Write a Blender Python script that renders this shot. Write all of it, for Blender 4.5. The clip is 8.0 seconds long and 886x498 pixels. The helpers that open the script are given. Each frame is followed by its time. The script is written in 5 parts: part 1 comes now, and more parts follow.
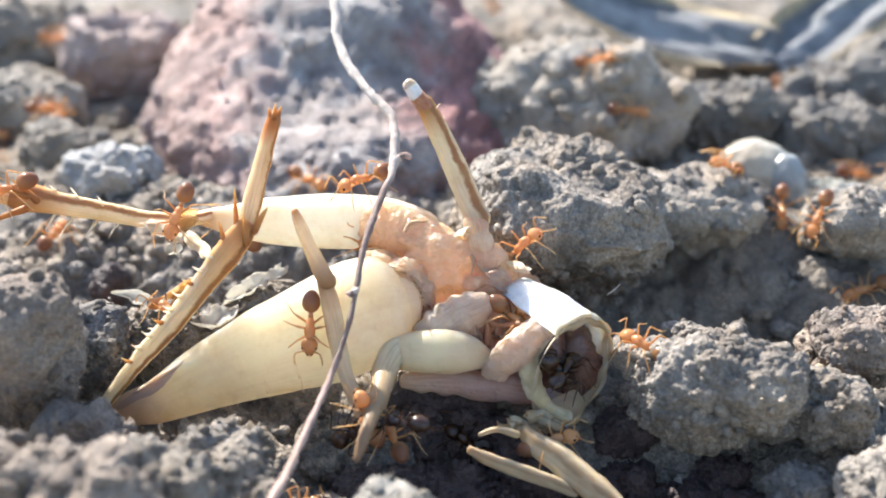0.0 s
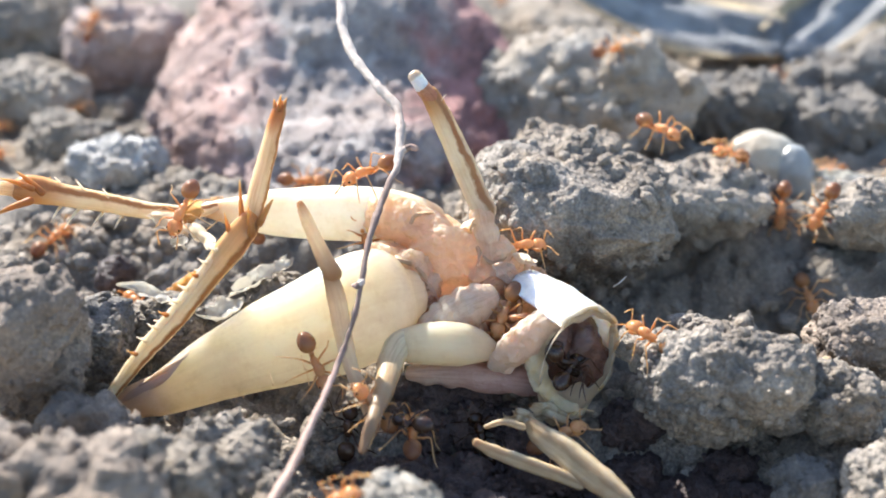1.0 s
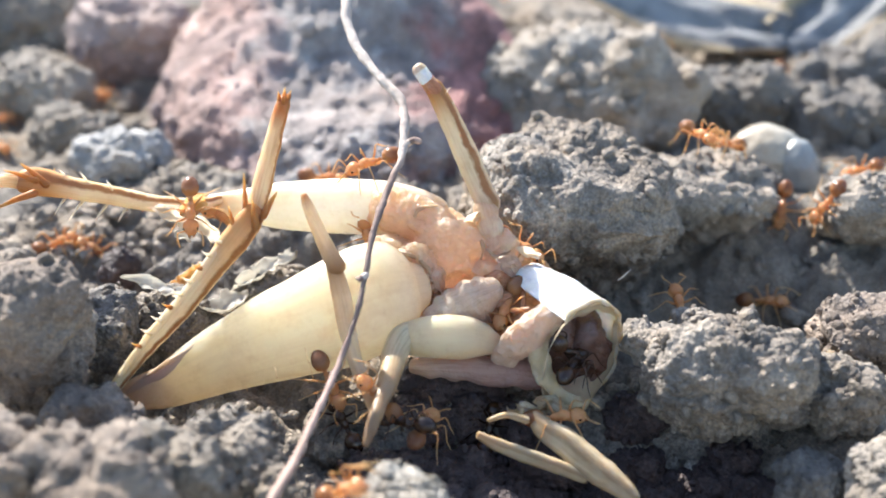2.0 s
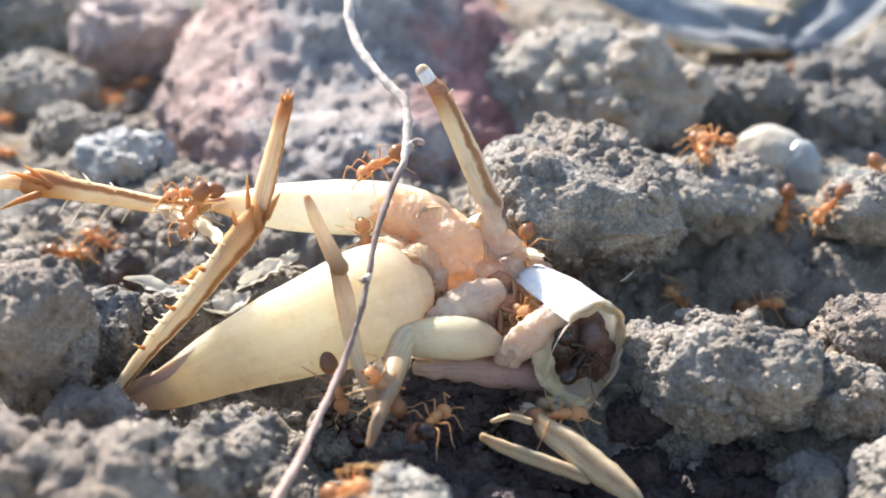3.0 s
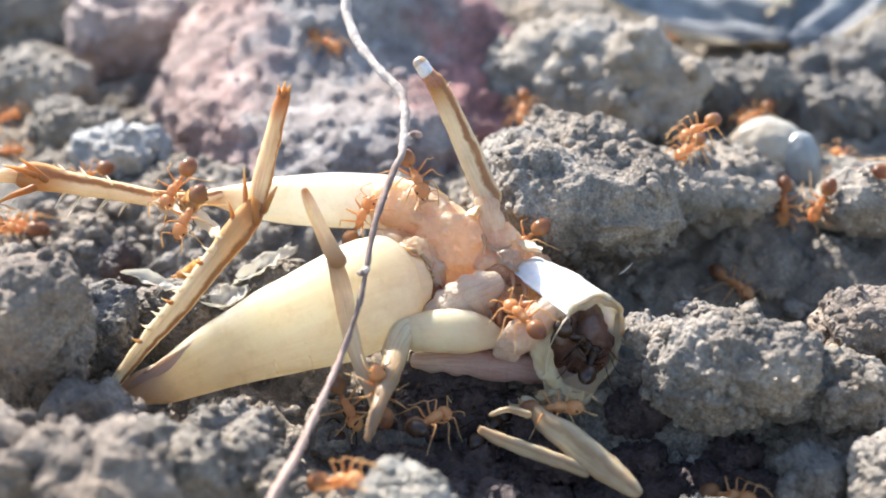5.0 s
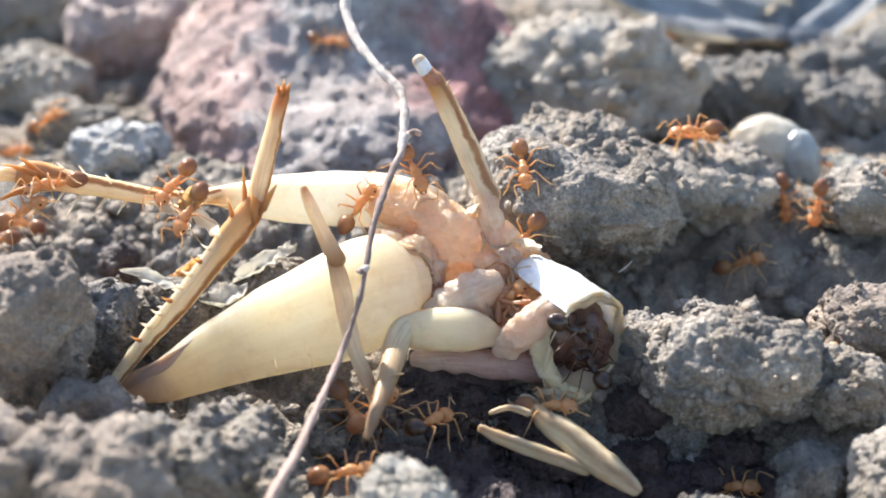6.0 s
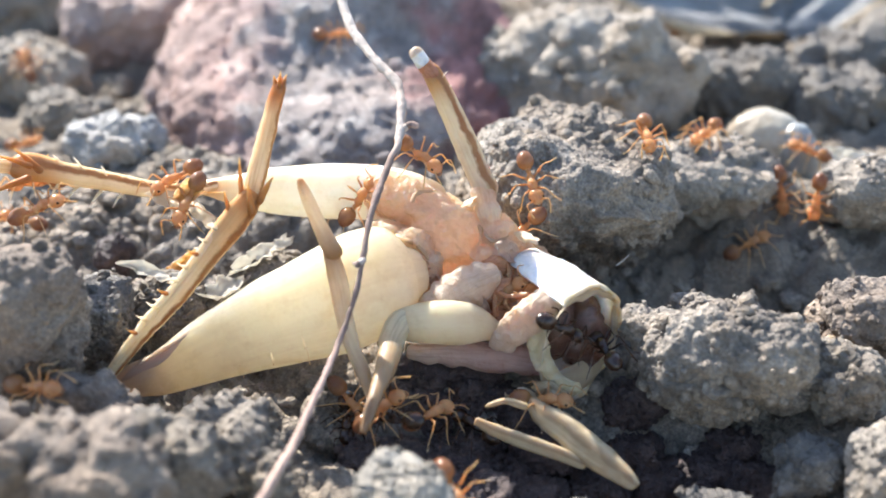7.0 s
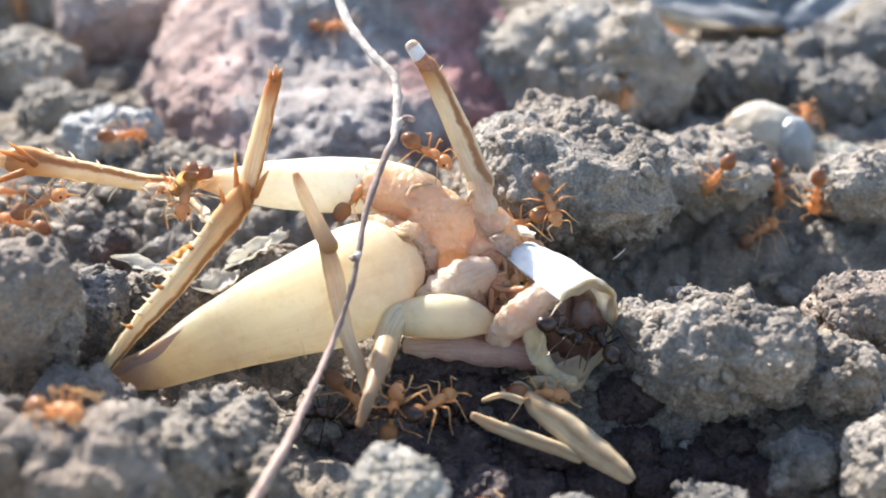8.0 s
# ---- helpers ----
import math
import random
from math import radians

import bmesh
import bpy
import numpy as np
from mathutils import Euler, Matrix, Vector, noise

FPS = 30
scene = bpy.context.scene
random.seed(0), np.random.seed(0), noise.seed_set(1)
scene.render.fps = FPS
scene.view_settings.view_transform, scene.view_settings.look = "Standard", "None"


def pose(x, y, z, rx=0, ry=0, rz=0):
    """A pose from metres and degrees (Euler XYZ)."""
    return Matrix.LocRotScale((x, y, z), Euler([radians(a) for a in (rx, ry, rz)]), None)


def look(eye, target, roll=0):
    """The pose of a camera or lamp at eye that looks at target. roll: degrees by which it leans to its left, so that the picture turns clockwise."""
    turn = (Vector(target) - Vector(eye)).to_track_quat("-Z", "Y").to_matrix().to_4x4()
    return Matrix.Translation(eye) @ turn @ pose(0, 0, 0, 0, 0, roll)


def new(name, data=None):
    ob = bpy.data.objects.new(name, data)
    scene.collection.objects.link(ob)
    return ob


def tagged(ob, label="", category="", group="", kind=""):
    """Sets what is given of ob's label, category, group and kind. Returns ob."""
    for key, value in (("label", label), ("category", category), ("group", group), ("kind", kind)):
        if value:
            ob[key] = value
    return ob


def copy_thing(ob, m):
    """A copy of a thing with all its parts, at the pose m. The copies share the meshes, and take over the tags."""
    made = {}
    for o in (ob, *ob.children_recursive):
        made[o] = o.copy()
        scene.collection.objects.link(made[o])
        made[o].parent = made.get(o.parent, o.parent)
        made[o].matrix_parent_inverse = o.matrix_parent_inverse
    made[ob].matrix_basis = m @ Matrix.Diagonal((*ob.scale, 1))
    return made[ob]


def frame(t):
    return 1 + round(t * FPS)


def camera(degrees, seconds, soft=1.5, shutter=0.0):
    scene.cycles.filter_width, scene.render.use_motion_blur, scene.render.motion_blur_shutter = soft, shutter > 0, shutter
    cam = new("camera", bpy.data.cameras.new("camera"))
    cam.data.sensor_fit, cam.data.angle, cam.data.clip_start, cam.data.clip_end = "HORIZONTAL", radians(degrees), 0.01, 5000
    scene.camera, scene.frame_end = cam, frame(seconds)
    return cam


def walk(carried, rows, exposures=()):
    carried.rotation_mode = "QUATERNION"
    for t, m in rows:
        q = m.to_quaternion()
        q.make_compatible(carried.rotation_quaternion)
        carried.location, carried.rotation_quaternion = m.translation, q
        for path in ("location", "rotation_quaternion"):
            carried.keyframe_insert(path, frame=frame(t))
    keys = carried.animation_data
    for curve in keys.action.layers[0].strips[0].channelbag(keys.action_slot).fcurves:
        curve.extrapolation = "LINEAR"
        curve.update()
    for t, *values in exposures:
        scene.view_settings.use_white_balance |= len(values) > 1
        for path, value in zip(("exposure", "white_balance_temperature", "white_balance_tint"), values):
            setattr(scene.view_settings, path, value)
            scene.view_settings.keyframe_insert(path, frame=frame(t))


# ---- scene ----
# A dead cricket on crumbly soil with ants feeding on it, seen from a hand's width away.
# Lengths of shapes are written in millimetres and turned into metres by MM.
MM = 0.001
cam = camera(41.3, 8.0, 1.8)
cam.data.dof.use_dof = True
cam.data.dof.focus_distance = 58.5 * MM
cam.data.dof.aperture_fstop = 42.0
PATH = [
    (0, pose(0.000023, -0.054282, 0.029123, 65.956, -0.135, -0.502)),
    (0.5, pose(0.000031, -0.054094, 0.029066, 65.770, -0.118, -0.366)),
    (1, pose(0.000046, -0.054114, 0.029062, 65.549, -0.011, -0.228)),
    (1.5, pose(0.000044, -0.054117, 0.029027, 65.235, -0.053, -0.113)),
    (3, pose(-0.000040, -0.054085, 0.029051, 65.273, -0.011, 0.052)),
    (3.5, pose(-0.000000, -0.054000, 0.029000, 65.158, -0.000, 0.000)),
    (4, pose(-0.000029, -0.053983, 0.028973, 64.977, 0.071, 0.014)),
    (4.5, pose(-0.000038, -0.053925, 0.028940, 64.993, 0.048, -0.057)),
    (6, pose(-0.000053, -0.053903, 0.028896, 64.904, 0.106, -0.150)),
    (6.5, pose(-0.000046, -0.053802, 0.028856, 64.836, 0.057, -0.230)),
    (7, pose(-0.000052, -0.053750, 0.028805, 64.576, -0.031, -0.252)),
    (7.5, pose(-0.000053, -0.053710, 0.028838, 64.489, -0.049, -0.284)),
    (8, pose(-0.000023, -0.053633, 0.028776, 64.253, -0.107, -0.395)),
]
walk(cam, PATH, exposures=[(0, 1.62), (8, 1.62)])

# ---- light ----
SUN_ELEVATION, SUN_AZIMUTH = 43.0, -34.0  # azimuth from +y towards +x
sky_world = bpy.data.worlds.new("sky")
sky_world.use_nodes = True
scene.world = sky_world
sky_nodes = sky_world.node_tree.nodes
sky_tex = sky_nodes.new("ShaderNodeTexSky")
sky_tex.sky_type = "NISHITA"
sky_tex.sun_disc = False
sky_tex.sun_elevation = radians(SUN_ELEVATION)
sky_tex.sun_rotation = radians(SUN_AZIMUTH)
sky_world.node_tree.links.new(sky_tex.outputs[0], sky_nodes["Background"].inputs[0])
sky_nodes["Background"].inputs[1].default_value = 0.127
sun_data = bpy.data.lights.new("sun", "SUN")
sun_data.energy, sun_data.angle, sun_data.color = 4.4, radians(0.6), (1.0, 0.95, 0.88)
sun = new("sun", sun_data)
e, a = radians(SUN_ELEVATION), radians(SUN_AZIMUTH)
sun.matrix_world = look((math.sin(a) * math.cos(e), math.cos(a) * math.cos(e), math.sin(e)), (0, 0, 0))


# ---- materials ----
def material(name):
    m = bpy.data.materials.new(name)
    m.use_nodes = True
    t = m.node_tree
    return m, t, t.nodes["Principled BSDF"], t.nodes["Material Output"]


def noise_node(t, scale, detail=4.0, rough=0.6, vector=None):
    n = t.nodes.new("ShaderNodeTexNoise")
    n.inputs["Scale"].default_value, n.inputs["Detail"].default_value, n.inputs["Roughness"].default_value = scale, detail, rough
    if vector is None:
        vector = t.nodes.new("ShaderNodeTexCoord").outputs["Object"]
    t.links.new(vector, n.inputs["Vector"])
    return n.outputs["Fac"]


def ramp_node(t, fac, stops):
    r = t.nodes.new("ShaderNodeValToRGB")
    els = r.color_ramp.elements
    els[0].position, els[0].color = stops[0][0], (*stops[0][1], 1)
    els[1].position, els[1].color = stops[-1][0], (*stops[-1][1], 1)
    for p, c in stops[1:-1]:
        els.new(p).color = (*c, 1)
    t.links.new(fac, r.inputs["Fac"])
    return r.outputs["Color"]


def mix_node(t, fac, a, b, mode="MIX"):
    n = t.nodes.new("ShaderNodeMix")
    n.data_type, n.blend_type = "RGBA", mode
    for socket, v in ((n.inputs[0], fac), (n.inputs[6], a), (n.inputs[7], b)):
        if isinstance(v, (int, float)):
            socket.default_value = v
        elif isinstance(v, tuple):
            socket.default_value = (*v, 1)
        else:
            t.links.new(v, socket)
    return n.outputs[2]


def bump_node(t, bsdf, height, distance, strength=1.0):
    b = t.nodes.new("ShaderNodeBump")
    b.inputs["Distance"].default_value, b.inputs["Strength"].default_value = distance, strength
    t.links.new(height, b.inputs["Height"])
    t.links.new(b.outputs[0], bsdf.inputs["Normal"])


def math_node(t, op, a, b):
    n = t.nodes.new("ShaderNodeMath")
    n.operation = op
    for socket, v in zip(n.inputs, (a, b)):
        if isinstance(v, (int, float)):
            socket.default_value = v
        else:
            t.links.new(v, socket)
    return n.outputs[0]


def soil_material(name, dark, mid, light, rough=0.85, grain=1.0, hues=((0.92, 0.97, 1.04), (1.12, 0.98, 0.82)), hue_scale=130, veins=None):
    """Crumbly earth: patches of millimetres, grains of a tenth of a millimetre; veins are colour bands across 32 mm, of
    other rock and of painted-in shade.
    """
    m, t, bsdf, _ = material(name)
    patches = noise_node(t, 380, 6, 0.65)
    base = ramp_node(t, patches, [(0.3, dark), (0.5, mid), (0.72, light)])
    base = mix_node(t, 0.8, base, ramp_node(t, noise_node(t, hue_scale, 4, 0.6), [(0.38, hues[0]), (0.62, hues[1])]), "MULTIPLY")
    if veins:
        spot = t.nodes.new("ShaderNodeSeparateXYZ")
        t.links.new(t.nodes.new("ShaderNodeTexCoord").outputs["Object"], spot.inputs[0])
        run = math_node(t, "ADD", math_node(t, "MULTIPLY", spot.outputs["X"], 1 / 0.032), math_node(t, "MULTIPLY", noise_node(t, 170, 5, 0.65), 0.55))
        base = mix_node(t, 1.0, base, ramp_node(t, run, veins), "MULTIPLY")
    grains = noise_node(t, 5200, 3, 0.7)
    base = mix_node(t, 0.7, base, ramp_node(t, grains, [(0.3, (0.2, 0.2, 0.2)), (0.52, (0.75, 0.75, 0.75)), (0.72, (1.5, 1.5, 1.45))]), "MULTIPLY")
    geo = t.nodes.new("ShaderNodeNewGeometry")
    base = mix_node(t, 0.18, base, ramp_node(t, geo.outputs["Random Per Island"], [(0.0, dark), (1.0, light)]))
    t.links.new(base, bsdf.inputs["Base Color"])
    glint = ramp_node(t, noise_node(t, 7000, 2, 0.5), [(0.55, (rough, rough, rough)), (0.75, (rough - 0.45, rough - 0.45, rough - 0.45))])
    t.links.new(glint, bsdf.inputs["Roughness"])
    bsdf.inputs["Specular IOR Level"].default_value = 0.5
    cells = t.nodes.new("ShaderNodeTexVoronoi")
    cells.inputs["Scale"].default_value = 3600
    t.links.new(t.nodes.new("ShaderNodeTexCoord").outputs["Object"], cells.inputs["Vector"])
    rough_height = math_node(t, "ADD", noise_node(t, 2600, 5, 0.7), math_node(t, "MULTIPLY", cells.outputs["Distance"], -0.5))
    bump_node(t, bsdf, rough_height, 0.00026 * grain, 1.0)
    return m


def chitin_material(name, along, streak, through_light=0.3, rough=0.38, streak_amount=0.5, bump=0.00002, soft_radius=0.0005, stripe=None, soft=0.7):
    """Horny insect skin. along: colour stops from the part's root to its tip; streak: the colour of the long veins and spots."""
    m, t, bsdf, out = material(name)
    uv = t.nodes.new("ShaderNodeTexCoord").outputs["UV"]
    split = t.nodes.new("ShaderNodeSeparateXYZ")
    t.links.new(uv, split.inputs[0])
    base = ramp_node(t, split.outputs["Y"], along)
    stretch = t.nodes.new("ShaderNodeMapping")
    stretch.inputs["Scale"].default_value = (9.0, 1.6, 1.0)
    t.links.new(uv, stretch.inputs["Vector"])
    veins = ramp_node(t, noise_node(t, 1.6, 5, 0.6, stretch.outputs[0]), [(0.46, (0, 0, 0)), (0.72, (1, 1, 1))])
    base = mix_node(t, math_node(t, "MULTIPLY", veins, streak_amount), base, streak)
    if stripe:
        low, high, colour = stripe
        wavy = math_node(t, "ADD", split.outputs["X"], math_node(t, "MULTIPLY", math_node(t, "SUBTRACT", noise_node(t, 1200, 3), 0.5), 0.3))
        band = ramp_node(t, wavy, [(low - 0.06, (0, 0, 0)), (low + 0.03, (1, 1, 1)), (high - 0.03, (1, 1, 1)), (high + 0.06, (0, 0, 0))])
        base = mix_node(t, band, base, colour)
    spots = ramp_node(t, noise_node(t, 900, 4, 0.7), [(0.52, (1, 1, 1)), (0.78, (0.78, 0.68, 0.55))])
    base = mix_node(t, 0.5, base, spots, "MULTIPLY")
    blotch = ramp_node(t, noise_node(t, 420, 5, 0.65), [(0.48, (0, 0, 0)), (0.75, (1, 1, 1))])
    base = mix_node(t, math_node(t, "MULTIPLY", blotch, 0.45), base, streak)
    t.links.new(base, bsdf.inputs["Base Color"])
    worn = ramp_node(t, noise_node(t, 1500, 4, 0.6), [(0.35, (rough - 0.08,) * 3), (0.7, (rough + 0.25,) * 3)])
    t.links.new(worn, bsdf.inputs["Roughness"])
    bsdf.inputs["Subsurface Weight"].default_value = soft
    bsdf.inputs["Subsurface Radius"].default_value = (1.0, 0.82, 0.58)
    bsdf.inputs["Subsurface Scale"].default_value = soft_radius
    bump_node(t, bsdf, noise_node(t, 2600, 4, 0.6), bump, 0.8)
    glow = t.nodes.new("ShaderNodeBsdfTranslucent")
    t.links.new(base, glow.inputs["Color"])
    both = t.nodes.new("ShaderNodeMixShader")
    both.inputs[0].default_value = through_light
    t.links.new(bsdf.outputs[0], both.inputs[1])
    t.links.new(glow.outputs[0], both.inputs[2])
    t.links.new(both.outputs[0], out.inputs["Surface"])
    return m


SOIL = soil_material("grey_brown_soil", (0.07, 0.058, 0.046), (0.20, 0.17, 0.135), (0.42, 0.37, 0.31))
CLOD = soil_material("grey_clod", (0.10, 0.085, 0.07), (0.29, 0.25, 0.205), (0.55, 0.49, 0.415))
# The maroon end stops paint in flare and a gap's shade; the rest is rock.
RED_ROCK = soil_material("reddish_rock", (0.17, 0.13, 0.12), (0.38, 0.32, 0.30), (0.68, 0.62, 0.58), grain=1.3, hues=((0.90, 1.0, 1.06), (1.06, 0.98, 0.94)), hue_scale=90, veins=[(0.0, (1.08, 0.86, 0.80)), (0.06, (1.12, 0.82, 0.77)), (0.16, (0.97, 0.98, 0.97)), (0.44, (0.94, 0.98, 0.98)), (0.54, (0.90, 0.48, 0.48)), (0.9, (0.95, 0.5, 0.5))])
BROWN_STONE = soil_material("brown_stone", (0.17, 0.115, 0.10), (0.34, 0.255, 0.23), (0.52, 0.44, 0.40), grain=0.6)
PALE_CLOD = soil_material("pale_clod", (0.18, 0.155, 0.125), (0.36, 0.325, 0.27), (0.58, 0.53, 0.45))
# Own colour of one blackish crumb; on the other lumps it paints in shade.
BLACK_AND_SHADED_SOIL = soil_material("black_and_shaded_soil", (0.038, 0.026, 0.026), (0.082, 0.056, 0.053), (0.15, 0.105, 0.095), rough=0.6)
BROWN_CLOD = soil_material("brown_clod", (0.075, 0.056, 0.043), (0.21, 0.165, 0.13), (0.42, 0.35, 0.285))
PALE_STONE = soil_material("pale_stone", (0.19, 0.185, 0.175), (0.32, 0.31, 0.295), (0.5, 0.49, 0.47), 0.7, 0.5)
# Own colour of some clods; on others it paints in the shade.
DARK_AND_SHADED_SOIL = soil_material("dark_soil", (0.06, 0.055, 0.05), (0.15, 0.135, 0.12), (0.30, 0.28, 0.25))
CREAM = chitin_material("cream_femur_skin", [(0.0, (0.40, 0.23, 0.15)), (0.06, (0.50, 0.32, 0.21)), (0.16, (0.78, 0.61, 0.38)), (0.42, (0.84, 0.74, 0.53)), (0.75, (0.89, 0.83, 0.66)), (0.86, (0.88, 0.80, 0.62)), (0.9, (0.84, 0.73, 0.54)), (1.0, (0.80, 0.66, 0.48))], (0.58, 0.42, 0.26), 0.5, 0.26, 0.26, soft_radius=0.006, soft=0.9)
IVORY = chitin_material("ivory_femur_skin", [(0.0, (0.62, 0.42, 0.24)), (0.2, (0.87, 0.82, 0.68)), (0.7, (0.91, 0.88, 0.77)), (1.0, (0.82, 0.65, 0.45))], (0.70, 0.58, 0.36), 0.42, 0.28, 0.16, soft_radius=0.0016)
TIBIA = chitin_material("straw_tibia_skin", [(0.0, (0.82, 0.72, 0.46)), (0.6, (0.85, 0.72, 0.46)), (0.82, (0.78, 0.54, 0.26)), (1.0, (0.64, 0.30, 0.09))], (0.62, 0.38, 0.15), 0.42, 0.35, 0.5, stripe=(0.76, 0.92, (0.30, 0.13, 0.045)))
PALE_TIBIA = chitin_material("pale_tibia_skin", [(0.0, (0.80, 0.64, 0.44)), (0.3, (0.88, 0.77, 0.54)), (0.72, (0.86, 0.72, 0.46)), (0.9, (0.62, 0.33, 0.11)), (1.0, (0.50, 0.22, 0.06))], (0.60, 0.40, 0.18), 0.42, 0.35, 0.5, stripe=(0.6, 0.8, (0.36, 0.17, 0.07)))
TARSUS = chitin_material("amber_tarsus_skin", [(0.0, (0.70, 0.46, 0.20)), (0.25, (0.85, 0.71, 0.46)), (0.72, (0.80, 0.62, 0.36)), (0.88, (0.60, 0.24, 0.06)), (1.0, (0.52, 0.16, 0.035))], (0.50, 0.24, 0.08), 0.42, 0.35, 0.6, stripe=(0.8, 0.95, (0.42, 0.2, 0.07)))
AMBER = chitin_material("amber_spine_skin", [(0.0, (0.42, 0.18, 0.05)), (0.5, (0.60, 0.28, 0.07)), (1.0, (0.66, 0.36, 0.12))], (0.3, 0.1, 0.03), 0.4, 0.35, 0.4)
FLESH = chitin_material("tan_thorax_skin", [(0.0, (0.84, 0.62, 0.42)), (0.5, (0.88, 0.72, 0.52)), (1.0, (0.82, 0.59, 0.40))], (0.56, 0.31, 0.18), 0.48, 0.24, 0.5, 0.00024, 0.0022, soft=0.75)
PALE_LIMB = chitin_material("pale_limb_skin", [(0.0, (0.78, 0.64, 0.40)), (0.5, (0.87, 0.76, 0.52)), (1.0, (0.80, 0.62, 0.42))], (0.64, 0.46, 0.26), 0.42, 0.33, 0.2, soft_radius=0.0014)
DUN_LIMB = chitin_material("dun_limb_skin", [(0.0, (0.46, 0.27, 0.13)), (0.2, (0.84, 0.70, 0.48)), (0.6, (0.82, 0.67, 0.45)), (1.0, (0.50, 0.29, 0.14))], (0.50, 0.31, 0.17), 0.5, 0.32, 0.45, 0.00006)
FRONT_LIMB = chitin_material("cream_to_brown_limb_skin", [(0.0, (0.84, 0.74, 0.50)), (0.22, (0.74, 0.60, 0.38)), (0.45, (0.50, 0.35, 0.20)), (1.0, (0.26, 0.17, 0.10))], (0.36, 0.22, 0.12), 0.35, 0.35, 0.6, 0.00004)
TORN_LIMB = chitin_material("torn_limb_skin", [(0.0, (0.42, 0.30, 0.18)), (0.3, (0.58, 0.47, 0.31)), (1.0, (0.52, 0.41, 0.26))], (0.30, 0.19, 0.10), 0.25, 0.42, 0.6, stripe=(0.4, 0.55, (0.38, 0.27, 0.16)))
STREAK = chitin_material("purplish_brown_skin", [(0.0, (0.34, 0.20, 0.14)), (0.4, (0.60, 0.46, 0.34)), (1.0, (0.84, 0.74, 0.56))], (0.42, 0.28, 0.19), 0.4, 0.45, 0.5)
WHITE_SHELL = chitin_material("white_pronotum_skin", [(0.0, (0.86, 0.85, 0.80)), (0.78, (0.90, 0.88, 0.84)), (0.87, (0.80, 0.70, 0.50)), (0.94, (0.56, 0.40, 0.22))], (0.50, 0.54, 0.62), 0.2, 0.25, 0.5)
BELLY = chitin_material("pinkish_belly_skin", [(0.0, (0.72, 0.58, 0.44)), (0.4, (0.62, 0.42, 0.33)), (1.0, (0.52, 0.31, 0.25))], (0.38, 0.20, 0.16), 0.3, 0.3, 0.6, 0.0002, 0.0012, soft=0.6)
TAN = chitin_material("dull_tan_hip_skin", [(0.0, (0.70, 0.53, 0.39)), (0.5, (0.74, 0.59, 0.44)), (1.0, (0.66, 0.48, 0.35))], (0.46, 0.28, 0.18), 0.3, 0.34, 0.6, 0.00022, 0.0014, soft=0.6)
SEAM = chitin_material("brownish_seam_skin", [(0.0, (0.62, 0.42, 0.27)), (1.0, (0.56, 0.36, 0.22))], (0.42, 0.24, 0.13), 0.35, 0.4, 0.5)
RAW = chitin_material("red_brown_tissue", [(0.0, (0.62, 0.29, 0.15)), (1.0, (0.70, 0.38, 0.20))], (0.34, 0.11, 0.055), 0.35, 0.25, 0.7, 0.00006, 0.0008)
DARK_RAW = chitin_material("dark_dried_tissue", [(0.0, (0.12, 0.055, 0.04)), (1.0, (0.20, 0.10, 0.07))], (0.035, 0.02, 0.018), 0.1, 0.3, 0.7, 0.00008, 0.0003)
HUSK = chitin_material("pale_husk_skin", [(0.0, (0.72, 0.70, 0.63)), (1.0, (0.84, 0.82, 0.77))], (0.56, 0.50, 0.41), 0.6, 0.55, 0.5, 0.00012, soft=0.0)
ANT_SKIN = chitin_material("orange_ant_skin", [(0.0, (0.72, 0.39, 0.17)), (1.0, (0.78, 0.47, 0.24))], (0.54, 0.23, 0.08), 0.55, 0.16, 0.4, 0.000006, 0.0003)
ANT_DARK = chitin_material("dark_brown_ant_skin", [(0.0, (0.22, 0.10, 0.06)), (0.5, (0.34, 0.17, 0.09)), (1.0, (0.56, 0.30, 0.13))], (0.30, 0.14, 0.07), 0.5, 0.14, 0.3, 0.000005, 0.0002)
# Shaded copy of the ant skin: the cricket's shade is in its black.
ANT_SHADED = chitin_material("shaded_ant_skin", [(0.0, (0.03, 0.015, 0.01)), (1.0, (0.07, 0.03, 0.014))], (0.05, 0.022, 0.012), 0.1, 0.12, 0.3, 0.000005, 0.0002)
ANT_LIMB = chitin_material("translucent_ant_leg_skin", [(0.0, (0.64, 0.33, 0.13)), (1.0, (0.74, 0.54, 0.32))], (0.48, 0.25, 0.10), 0.5, 0.3, 0.3, 0.000004, 0.0002)
ANT_EYE = chitin_material("black_ant_eye", [(0.0, (0.015, 0.012, 0.012)), (1.0, (0.02, 0.015, 0.012))], (0.01, 0.01, 0.01), 0.0, 0.15, 0.2, 0.000002, 0.0001)
TWIG = chitin_material("grey_twig_bark", [(0.0, (0.52, 0.46, 0.41)), (0.40, (0.54, 0.47, 0.41)), (0.46, (0.17, 0.12, 0.105)), (0.68, (0.15, 0.10, 0.09)), (0.78, (0.42, 0.29, 0.245)), (1.0, (0.50, 0.35, 0.28))], (0.30, 0.21, 0.16), 0.05, 0.8, 0.8, 0.00016, soft=0.0)
SNAIL = chitin_material("pearly_shell", [(0.0, (0.40, 0.33, 0.25)), (0.5, (0.47, 0.43, 0.35)), (1.0, (0.40, 0.40, 0.37))], (0.34, 0.28, 0.20), 0.25, 0.25, 0.5, 0.00006, soft=0.0)
